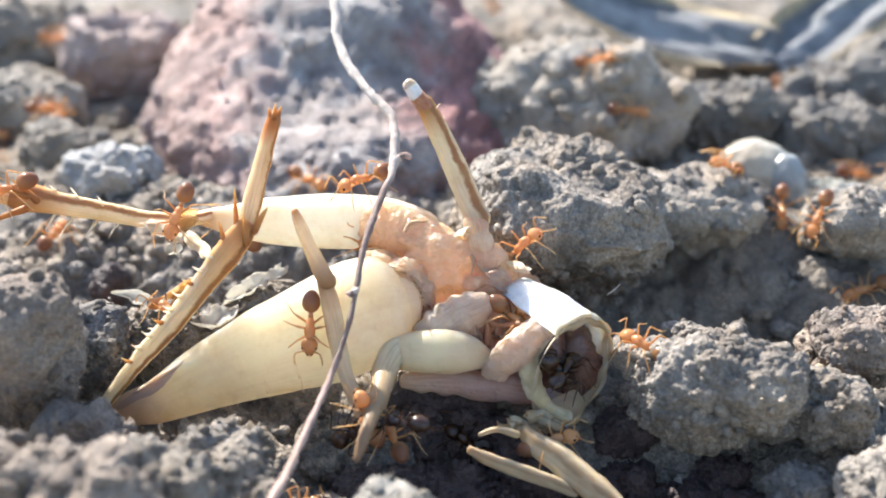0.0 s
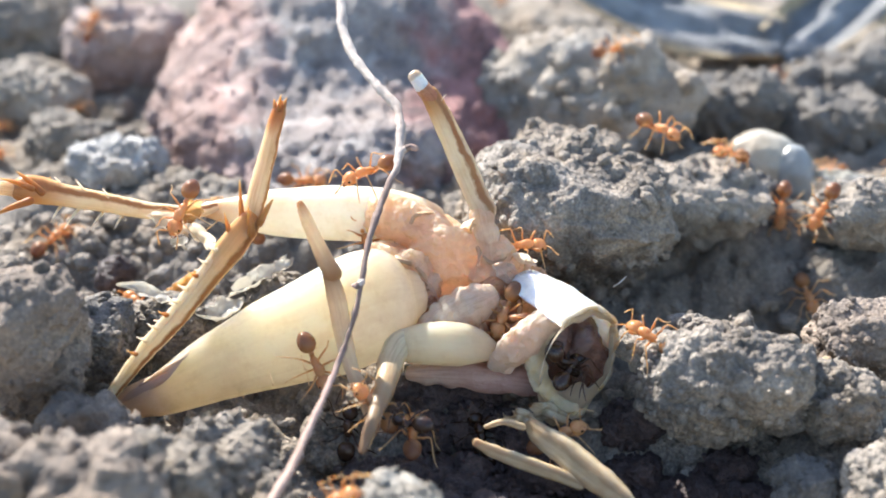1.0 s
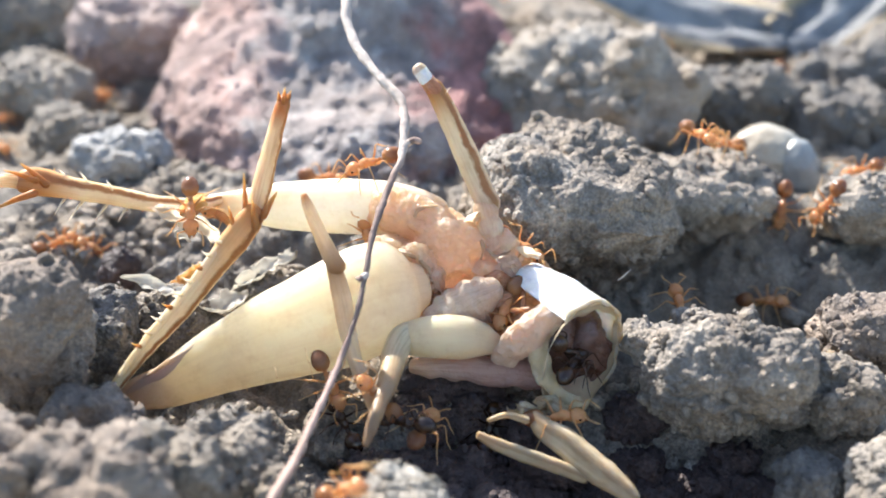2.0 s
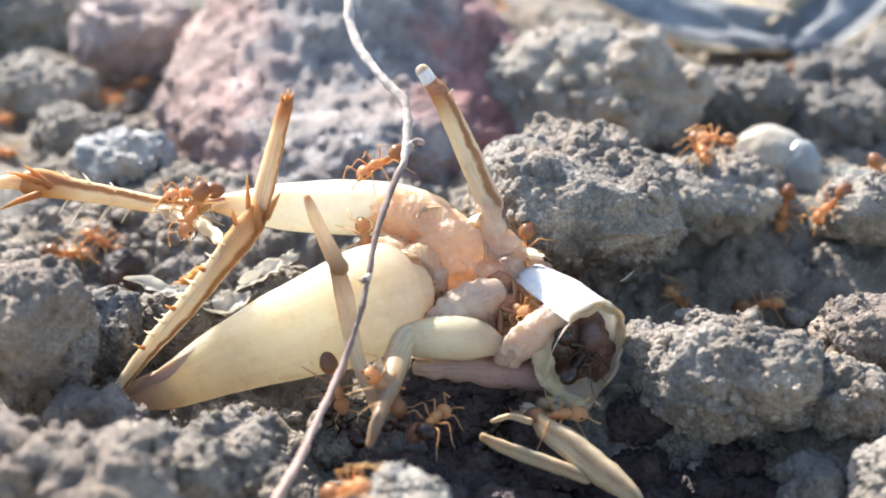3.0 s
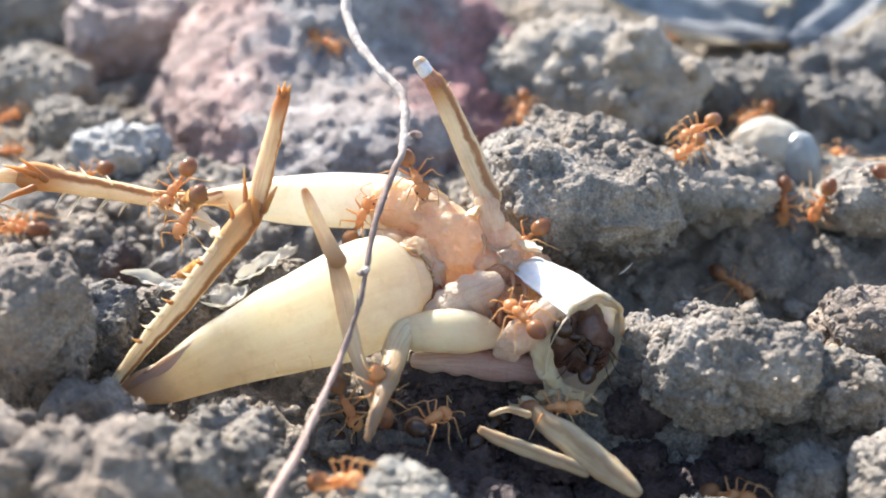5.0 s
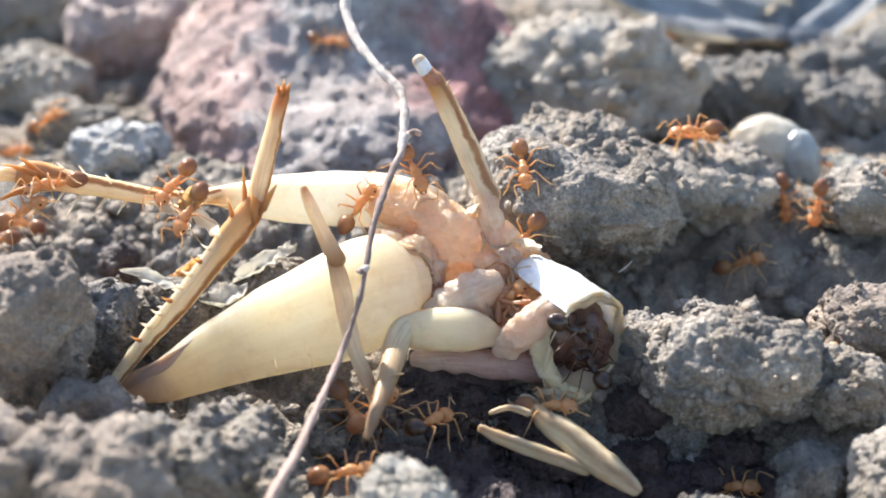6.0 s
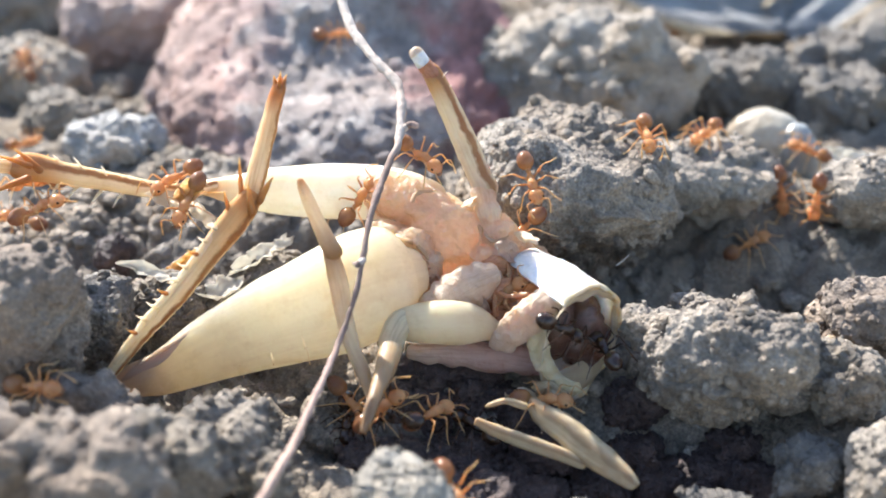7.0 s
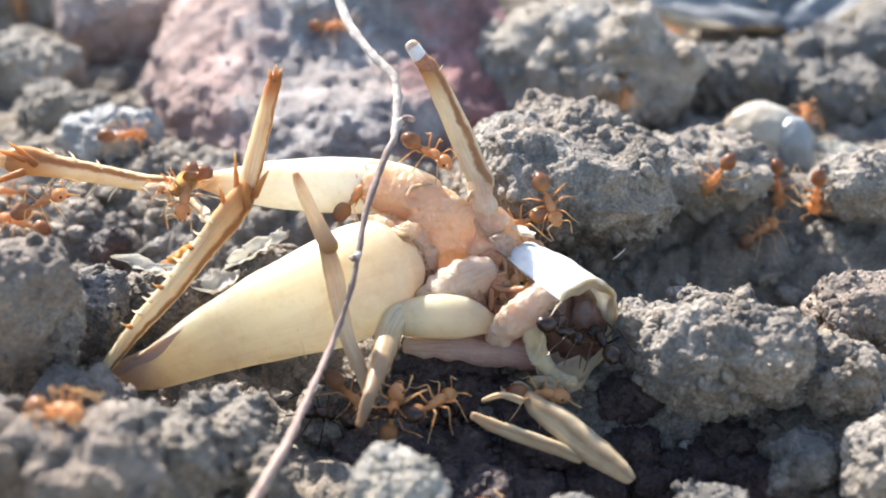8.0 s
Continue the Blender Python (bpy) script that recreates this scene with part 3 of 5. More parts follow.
# Lumps with x above -3 have the cricket's shade put into their colour.
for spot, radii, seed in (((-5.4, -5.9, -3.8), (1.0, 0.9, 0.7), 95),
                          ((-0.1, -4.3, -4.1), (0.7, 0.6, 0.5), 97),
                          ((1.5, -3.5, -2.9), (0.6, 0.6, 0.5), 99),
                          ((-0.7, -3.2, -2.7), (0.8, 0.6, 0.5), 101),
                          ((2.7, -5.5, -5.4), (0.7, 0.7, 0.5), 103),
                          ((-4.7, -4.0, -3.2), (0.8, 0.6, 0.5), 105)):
    shade_toned = spot[0] > -3
    clod("soil_clod", spot, radii, seed, BLACK_AND_SHADED_SOIL if shade_toned else SOIL, "small soil lump before the cricket, coloured dark for shade" if shade_toned else "small brown soil crumb lump before the cricket", level=5, grain=0.3)

# Dark reddish colour paints the cricket's deep shade onto these lumps.
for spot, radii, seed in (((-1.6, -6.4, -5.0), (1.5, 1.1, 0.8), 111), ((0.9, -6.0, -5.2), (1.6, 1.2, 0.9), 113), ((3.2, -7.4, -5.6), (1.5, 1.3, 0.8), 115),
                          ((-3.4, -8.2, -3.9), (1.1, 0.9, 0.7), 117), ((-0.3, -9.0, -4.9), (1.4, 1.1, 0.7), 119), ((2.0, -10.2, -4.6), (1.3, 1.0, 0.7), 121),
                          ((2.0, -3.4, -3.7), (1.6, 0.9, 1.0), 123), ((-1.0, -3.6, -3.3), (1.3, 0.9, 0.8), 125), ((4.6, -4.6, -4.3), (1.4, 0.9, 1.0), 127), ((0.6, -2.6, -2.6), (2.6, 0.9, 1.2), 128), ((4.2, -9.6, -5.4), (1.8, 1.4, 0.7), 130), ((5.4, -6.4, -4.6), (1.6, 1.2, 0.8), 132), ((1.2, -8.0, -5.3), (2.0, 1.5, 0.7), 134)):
    clod("soil_clod", spot, radii, seed, BLACK_AND_SHADED_SOIL, "soil lump under the cricket, coloured dark reddish-brown for shade", level=5, grain=0.34)
for spot, radii, seed in (((-14.2, 0.1, -0.4), (2.0, 1.3, 1.7), 131), ((-11.2, 0.7, -0.9), (1.8, 1.3, 1.3), 133), ((-8.9, 2.0, 0.1), (2.0, 1.2, 1.7), 135), ((-17.6, -0.4, 0.0), (1.7, 1.3, 1.4), 137)):
    clod("soil_clod", spot, radii, seed, SOIL, "brown crumbly soil lump under pale husk flakes", level=6, grain=0.34, rough=0.7)
# Blackish colour here paints in the shade of the hollow.
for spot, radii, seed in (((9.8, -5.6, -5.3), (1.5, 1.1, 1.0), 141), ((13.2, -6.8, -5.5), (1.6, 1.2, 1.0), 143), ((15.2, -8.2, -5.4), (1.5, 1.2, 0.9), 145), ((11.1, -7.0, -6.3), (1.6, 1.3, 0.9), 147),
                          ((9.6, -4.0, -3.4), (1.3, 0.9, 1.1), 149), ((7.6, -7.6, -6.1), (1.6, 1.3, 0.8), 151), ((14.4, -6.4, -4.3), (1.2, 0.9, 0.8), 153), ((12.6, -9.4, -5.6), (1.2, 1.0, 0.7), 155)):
    clod("soil_clod", spot, radii, seed, BLACK_AND_SHADED_SOIL, "soil lump in the hollow beside a clod, blackened for shade", level=5, grain=0.36)
clod("soil_clod", (-18.88, 8.0, -0.9), (0.9, 0.8, 0.9), 129, BLACK_AND_SHADED_SOIL, "small blackish crumb on the soil", level=5, grain=0.25)

# ---- the cricket ----
def fused(ob, voxel, smooth=4):
    """Melts the overlapping lumps of a part into one skin with soft creases."""
    m = ob.modifiers.new("skin", "REMESH")
    m.mode, m.voxel_size, m.use_smooth_shade = "VOXEL", voxel * MM, True
    k = ob.modifiers.new("soften", "SMOOTH")
    k.factor, k.iterations = 0.5, smooth
    for size, strength in ((0.85, 0.34), (0.3, 0.16)):
        wrinkles = bpy.data.textures.new("wrinkles", "CLOUDS")
        wrinkles.noise_scale, wrinkles.noise_depth = size * MM, 2
        d = ob.modifiers.new("wrinkles", "DISPLACE")
        d.texture, d.texture_coords, d.strength, d.mid_level = wrinkles, "LOCAL", strength * MM, 0.5
    return ob


cricket = thing("cricket", "dead pale cricket half eaten by ants, lying on soil", "insect", at_mm=(0, 0, 0))


def bristles(owner, name, spots, mat, label=""):
    """Spines on a limb: each from (x, y, z) to (x, y, z) with a root radius."""
    for root, tip, r in spots:
        root, tip = np.array(root[:3]), np.array(tip[:3])
        bow = (root + tip) / 2 + np.array([0, 0, 0.06])
        part(name, tube([(*root, r), (*bow, r * 0.7), (*tip, r * 0.15)], 8, 3), mat, owner, label)


# near hind leg
femur = part("hind_femur", tube([(-15.13, -6.11, -0.85, 0.48), (-14.67, -5.99, -0.83, 0.78), (-13.99, -5.83, -0.72, 0.92), (-13.01, -5.43, -0.58, 1.14), (-10.52, -4.47, 0.3, 1.7), (-7.82, -3.73, 1.2, 2.23), (-5.09, -3.03, 1.99, 2.69), (-3.17, -2.43, 2.58, 2.73), (-2.01, -2.11, 2.79, 2.37), (-1.35, -1.86, 2.85, 1.35)], 32, 6, 0.62, wobble=0.03, wobble_size=1.5), CREAM, cricket, "swollen cream hind thigh with a brown knee")
part("ridge", tube([(-14.91, -6.39, -0.5, 0.1), (-13.99, -6.0, -0.06, 0.3), (-12.76, -5.42, 0.5, 0.36), (-10.97, -4.5, 1.25, 0.34), (-8.62, -3.48, 2.05, 0.1)], 14, 7, 0.3, wobble=0.35, wobble_size=0.7), STREAK, femur, "brown ridge along the thigh")
part("ridge", tube([(-14.14, -6.09, 0.14, 0.05), (-12.76, -5.36, 0.76, 0.11), (-11.23, -4.59, 1.37, 0.08), (-9.41, -3.85, 1.89, 0.03)], 10, 5, 0.35, wobble=0.3), STREAK, femur, "brown streak along the thigh")
bristles(femur, "hair", [((-6.31, -5.78, 0.81), (-6.41, -6.08, 1.84), 0.025), ((-6.1, -6.01, 0.08), (-6.19, -6.26, 1.21), 0.03), ((-7.8, -6.09, 0.14), (-7.88, -6.32, 1.07), 0.025), ((-3.96, -2.25, 4.62), (-4.05, -2.26, 5.32), 0.025), ((-5.04, -2.59, 4.38), (-5.19, -2.54, 4.96), 0.025), ((-9.24, -6.08, -0.56), (-9.34, -6.44, 0.34), 0.025)], DUN_LIMB)
tibia = part("hind_tibia", tube([(-15.39, -6.51, -0.05, 0.29), (-14.27, -5.61, 1.18, 0.37), (-12.49, -4.36, 2.93, 0.48), (-10.93, -3.22, 4.68, 0.57), (-9.67, -2.32, 6.15, 0.68), (-9.03, -1.85, 6.92, 0.54)], 16, 6, 0.7, wobble=0.06, ridge=0.12), TIBIA, cricket, "straw-coloured spiny shin")
tarsus = part("tarsus", tube([(-9.2, -2.15, 6.28, 0.46), (-8.78, -1.15, 7.73, 0.49), (-8.36, -0.09, 9.29, 0.44), (-8.02, 0.84, 10.59, 0.39), (-7.78, 1.28, 11.31, 0.36), (-7.71, 1.54, 11.63, 0.22)], 14, 6, 0.7, wobble=0.08), TARSUS, cricket, "amber foot pointing up")
bristles(tarsus, "claw", [((-7.92, 1.25, 11.23), (-8.02, 1.44, 11.89), 0.16), ((-7.64, 1.25, 11.23), (-7.43, 1.66, 11.88), 0.16), ((-7.75, 1.11, 11.42), (-7.64, 1.25, 12.18), 0.12)], AMBER, "orange claw")
bristles(tibia, "spur", [((-9.4, -2.2, 6.4), (-9.52, -1.27, 8.65), 0.17), ((-8.58, -2.03, 6.77), (-7.92, -1.65, 7.84), 0.2), ((-9.91, -2.56, 6.11), (-10.2, -2.29, 7.4), 0.15), ((-8.89, -2.54, 6.39), (-9.03, -2.27, 7.69), 0.2)], AMBER, "amber spur")
bristles(tibia, "spine", [((-10.39, -2.9, 5.37), (-10.84, -2.83, 5.99), 0.1), ((-11.05, -3.35, 4.63), (-11.63, -3.42, 4.96), 0.1), ((-11.7, -3.78, 3.94), (-12.25, -3.85, 4.27), 0.1), ((-12.36, -4.19, 3.3), (-12.82, -4.28, 3.59), 0.1), ((-13.01, -4.62, 2.61), (-13.49, -4.7, 2.9), 0.09), ((-13.65, -5.04, 1.93), (-14.06, -5.14, 2.2), 0.08)], PALE_LIMB)

part("tibia_edge", tube([(-15.15, -6.48, 0.49, 0.13), (-13.9, -5.48, 1.93, 0.19), (-12.31, -4.28, 3.59, 0.21), (-10.93, -3.31, 5.2, 0.22), (-10.27, -2.67, 6.1, 0.16)], 12, 6, 0.6, wobble=0.25, wobble_size=0.35), PALE_LIMB, tibia, "pale toothed edge")
for k in range(9):
    f = k / 8
    root = np.array((-14.2, -5.73, 1.64)) * (1 - f) + np.array((-10.55, -3.03, 5.79)) * f
    part("tooth", tube([(*root, 0.13), (*(root + np.array([-0.22, -0.05, 0.12])), 0.05), (*(root + np.array([-0.4, -0.08, 0.28])), 0.015)], 8, 3), PALE_LIMB if k % 3 else AMBER, tibia)

# far hind leg
far_femur = part("hind_femur", tube([(-12.12, 2.59, 5.56, 0.38), (-10.58, 2.63, 5.41, 0.77), (-8.38, 2.7, 5.32, 1.24), (-5.43, 2.7, 5.32, 1.45), (-3.06, 2.46, 5.29, 1.41), (-1.43, 2.11, 5.25, 1.23), (-0.26, 1.67, 5.25, 0.93)], 28, 6, 0.7, wobble=0.03, wobble_size=1.5), IVORY, cricket, "ivory hind thigh")
far_tibia = part("hind_tibia", tube([(-11.49, 2.45, 5.74, 0.26), (-12.64, 1.96, 5.63, 0.35), (-14.54, 1.43, 5.91, 0.43), (-16.68, 1.04, 6.51, 0.49), (-18.77, 0.65, 7.09, 0.57), (-20.1, 0.39, 7.47, 0.73), (-20.67, 0.21, 7.57, 0.62)], 14, 6, 0.75, wobble=0.06, ridge=0.12), PALE_TIBIA, cricket, "long brown-striped spiny shin")
far_tarsus = part("tarsus", tube([(-20.54, 0.18, 7.49, 0.39), (-21.54, -0.02, 7.78, 0.33), (-22.78, -0.53, 7.63, 0.3), (-24.5, -1.23, 7.32, 0.25)], 12, 5, 0.8, wobble=0.08), TARSUS, cricket, "amber foot")
bristles(far_tibia, "spur", [((-19.57, -0.01, 7.57), (-20.66, 0.05, 8.65), 0.2), ((-19.91, -0.3, 7.89), (-21.34, -0.46, 8.49), 0.16), ((-19.99, -0.56, 7.34), (-21.78, -1.26, 6.77), 0.2), ((-19.55, 0.59, 7.42), (-19.39, 1.08, 8.02), 0.1)], AMBER, "amber spur")
bristles(far_tibia, "spine", [((-17.98, 0.6, 6.5), (-18.71, -0.04, 5.6), 0.09), ((-16.9, 0.67, 6.17), (-17.47, 0.12, 5.47), 0.09), ((-15.96, 0.78, 5.94), (-16.33, 0.31, 5.39), 0.08), ((-18.77, 0.5, 6.76), (-19.32, -0.08, 5.99), 0.09), ((-17.7, 0.89, 7.12), (-18.15, 1.01, 7.86), 0.08), ((-18.63, 0.8, 7.4), (-19.13, 0.87, 8.04), 0.08), ((-16.62, 0.99, 6.87), (-16.85, 1.01, 7.38), 0.07)], PALE_LIMB)
# slim leg in front of the thigh
part("slim_leg", tube([(-6.45, -3.02, 8.2, 0.16), (-6.21, -3.28, 7.64, 0.29), (-5.55, -3.73, 6.19, 0.37), (-4.94, -4.16, 5.02, 0.45)], 12, 5, 0.8, wobble=0.06), DUN_LIMB, cricket, "slim dun shin with a dark tip")
part("slim_leg", tube([(-5.11, -4.03, 5.07, 0.35), (-4.74, -4.61, 3.82, 0.46), (-4.46, -5.28, 2.37, 0.42), (-4.09, -5.98, 1.09, 0.36), (-3.6, -6.69, 0.28, 0.34), (-3.25, -7.47, -0.46, 0.24), (-3.07, -8.18, -1.03, 0.13)], 14, 5, 0.75, wobble=0.05), DUN_LIMB, cricket, "dull brown slim thigh")

# leg pointing up
up_leg = part("raised_leg", tube([(2.35, 1.04, 6.01, 0.66), (1.89, 1.54, 6.86, 0.6), (1.32, 2.3, 8.04, 0.63), (0.52, 3.25, 9.6, 0.58), (-0.12, 3.9, 10.77, 0.52), (-0.46, 4.14, 11.3, 0.49)], 16, 6, 0.8, wobble=0.05, ridge=0.08), PALE_TIBIA, cricket, "straw shin raised into the air, broken at the tip")
part("collar", tube([(-0.35, 3.97, 11.17, 0.43), (-0.78, 4.22, 11.69, 0.4)], 12, 4, 0.9), RAW, up_leg, "brown ring")
part("stump", tube([(-0.78, 4.12, 11.72, 0.37), (-1.15, 4.24, 12.22, 0.37)], 12, 4, 0.9, wobble=0.12), WHITE_SHELL, up_leg, "white broken end")
bristles(up_leg, "hair", [((0.46, 3.55, 10.49), (0.69, 3.67, 10.75), 0.03), ((0.98, 3.07, 9.45), (1.27, 3.17, 9.68), 0.03), ((1.5, 2.52, 8.51), (1.79, 2.67, 8.83), 0.03), ((1.84, 1.97, 7.55), (2.18, 2.11, 7.87), 0.03), ((0.17, 3.79, 11.02), (0.46, 3.95, 11.36), 0.03)], PALE_LIMB)
part("trochanter", tube([(2.12, 1.18, 6.33, 0.54), (2.23, 0.87, 5.9, 0.63), (2.39, 0.4, 5.35, 0.68), (2.62, -0.03, 4.67, 0.63), (2.9, -0.45, 3.77, 0.63)], 18, 7, 0.85, wobble=0.16, wobble_size=0.6, rings=0.16, ring_count=3), FLESH, cricket)

# thorax
fused(part("thorax", joined(
    egg((1.96, 1.22, 1.18), (4.0, 1.8, 3.0), (0, 8, 0), 4, 0.10, 1.2, 2),
    egg((-0.12, 1.43, 4.49), (2.4, 1.2, 1.2), (0, 18, 0), 4, 0.10, 0.9, 3),
    egg((0.75, 0.45, 3.75), (2.4, 1.15, 1.75), (0, 16, 0), 4, 0.14, 0.8, 5),
    tube([(-2.74, 1.89, 5.47, 1.22), (-1.71, 1.54, 5.43, 1.16), (-0.55, 1.04, 5.08, 0.98), (0.6, 0.62, 4.63, 0.75)], 18, 6, 0.9),
    tube([(-1.6, 0.92, 5.75, 0.46), (-1.4, 0.49, 5.31, 0.4), (-0.54, 0.28, 5.1, 0.4), (0.46, 0.58, 5.27, 0.34)], 12, 5),
    egg((2.9, 0.07, 3.68), (1.3, 0.9, 1.5), (0, -10, 0), 4, 0.10, 0.8, 6),
    egg((2.39, -0.63, 3.13), (0.8, 0.6, 0.7), (0, 20, 0), 4, 0.12, 0.6, 8),
    tube([(3.0, -0.7, 3.3, 0.57), (3.5, -0.75, 3.3, 0.6), (3.6, -1.3, 2.2, 0.5)], 14, 5)), FLESH, cricket, "pinkish tan thorax"), 0.08, 4)
fused(part("hip_plate", joined(
    egg((-2.46, -0.04, 4.17), (1.2, 0.8, 0.55), (0, 12, 0), 4, 0.2, 0.5, 8),
    egg((-1.31, -0.53, 3.59), (1.1, 0.9, 1.0), (0, 20, 0), 4, 0.2, 0.5, 9),
    egg((-0.68, -0.98, 2.61), (0.8, 0.7, 1.2), (0, 15, 0), 4, 0.2, 0.5, 12),
    egg((-1.02, -1.7, 1.54), (0.55, 0.6, 1.1), (0, 10, 0), 4, 0.2, 0.5, 10)), FLESH, cricket, "wrinkled pink skin round the hip"), 0.07, 2)
for strand in ([(2.49, -1.2, 3.09, 0.2), (2.69, -2.23, 2.29, 0.14), (2.78, -3.17, 1.21, 0.17)], [(3.28, -1.08, 3.35, 0.17), (3.47, -2, 2.8, 0.11), (3.28, -2.85, 1.67, 0.17)],
               [(2.1, -1.16, 2.94, 0.14), (2.19, -1.94, 2.45, 0.11), (1.9, -2.67, 1.82, 0.14)], [(3.96, -1.7, 2.96, 0.14), (4.06, -2.59, 2.47, 0.11), (3.89, -3.35, 1.78, 0.14)],
               [(-0.4, -1.4, 2.66, 0.17), (-0.67, -2.26, 1.99, 0.11), (-0.9, -2.76, 1.15, 0.14)], [(2.82, -2.53, 2.13, 0.14), (3.49, -2.97, 2.11, 0.11), (4.29, -3.29, 2.37, 0.16)]):
    part("sinew", tube(strand, 8, 5, wobble=0.4, wobble_size=0.3), RAW, cricket, "thin reddish sinew")
for seam in ([(-1.39, 0.22, 5.77, 0.05), (-1.11, 0.62, 6.03, 0.06), (-0.4, 0.9, 6.04, 0.05), (0.46, 1.45, 5.56, 0.03)],
             [(0.17, -0.07, 5.16, 0.03), (0.8, 0.2, 5.23, 0.05), (1.73, -0.11, 4.93, 0.05), (2.09, -0.55, 4.51, 0.06), (1.98, -0.84, 3.89, 0.04)],
             [(2.26, -0.67, 4.38, 0.04), (2.65, -0.9, 4.11, 0.06), (3.08, -0.86, 4.15, 0.05), (3.45, -0.65, 4.3, 0.03)],
             [(-2.2, -1.6, 4.6, 0.05), (-1.37, -1.22, 4.2, 0.06), (-0.73, -1.48, 3.76, 0.06), (-0.45, -1.75, 3.0, 0.05)]):
    part("seam", tube([(*n[:3], n[3] * 1.7) for n in seam], 8, 6, 0.4, wobble=0.5, wobble_size=0.25), SEAM, cricket, "thin brownish seam between plates")
part("coxa", tube([(-1.18, -2.96, 0.72, 0.56), (0.03, -2.78, 1.57, 0.98), (1.42, -2.5, 2.43, 1.11), (2.45, -2.3, 2.86, 0.83)], 20, 8, 0.85, wobble=0.1, wobble_size=0.6, rings=0.14, ring_count=6), TAN, cricket, "ringed pinkish tan hip")
part("torn_tissue", joined(
    egg((3.13, -2.05, 1.72), (1.0, 0.8, 1.0), (0, 0, 0), 4, 0.3, 0.5, 11),
    egg((-0.4, -1.34, 1.83), (0.9, 0.7, 0.8), (0, 0, 0), 4, 0.3, 0.4, 12),
    egg((2.85, -2.53, 0.7), (1.1, 0.8, 0.7), (0, 0, 0), 4, 0.3, 0.5, 13),
    egg((2.72, -1.25, 2.74), (0.7, 0.5, 0.8), (0, 0, 0), 3, 0.3, 0.4, 14)), RAW, cricket, "torn red-brown flesh")
part("belly_strip", tube([(-1.38, -3.27, -0.91, 0.39), (0.73, -3.47, -0.86, 0.62), (2.97, -3.61, -0.94, 0.78), (5.06, -3.85, -1.21, 0.5)], 18, 8, 0.7, wobble=0.25, wobble_size=0.6), BELLY, cricket, "pinkish brown belly strip")

# front leg
part("front_femur", tube([(-2.14, -4.1, 1.1, 0.44), (-1.48, -4.16, 1.22, 0.88), (0.03, -4.21, 1.35, 1.06), (1.53, -4.16, 1.22, 0.98), (2.53, -4.09, 0.9, 0.55)], 22, 6, 0.75, wobble=0.04), PALE_LIMB, cricket, "short cream front thigh")
part("front_tibia", tube([(-1.26, -4.08, 1.4, 0.38), (-1.75, -4.17, 1.45, 0.66), (-2.21, -5.23, 1.05, 0.62), (-2.41, -6.92, 0.73, 0.5), (-2.75, -8.78, 0.51, 0.36), (-3.1, -10.11, 0.03, 0.28), (-3.32, -10.76, -0.42, 0.17)], 14, 6, 0.8, wobble=0.08), FRONT_LIMB, cricket, "cream front shin")
fused(part("front_coxa", joined(
    tube([(2.75, -4.5, 0.35, 0.42), (3.2, -4.55, 0.75, 0.7), (3.8, -4.65, 1.4, 0.86), (4.6, -4.6, 2.15, 0.85), (5.4, -4.25, 2.6, 0.62)], 20, 8, 0.8, wobble=0.16, wobble_size=0.6),
    egg((3.3, -4.6, 0.35), (0.55, 0.4, 0.42), (0, 20, 0), 3, 0.1, 0.5, 17)), TAN, cricket, "dull tan front hip"), 0.06, 5)
fused(part("neck_skin", tube([(5.5, -4.25, 2.5, 0.42), (4.95, -4.8, 1.85, 0.46), (4.7, -5.1, 0.8, 0.5), (4.95, -5.3, -0.25, 0.46), (5.7, -5.5, -1.1, 0.36), (6.7, -5.6, -1.6, 0.26)], 18, 7, 0.45, wobble=0.3, wobble_size=0.5), PALE_LIMB, cricket, "ragged pale neck skin"), 0.06, 3)

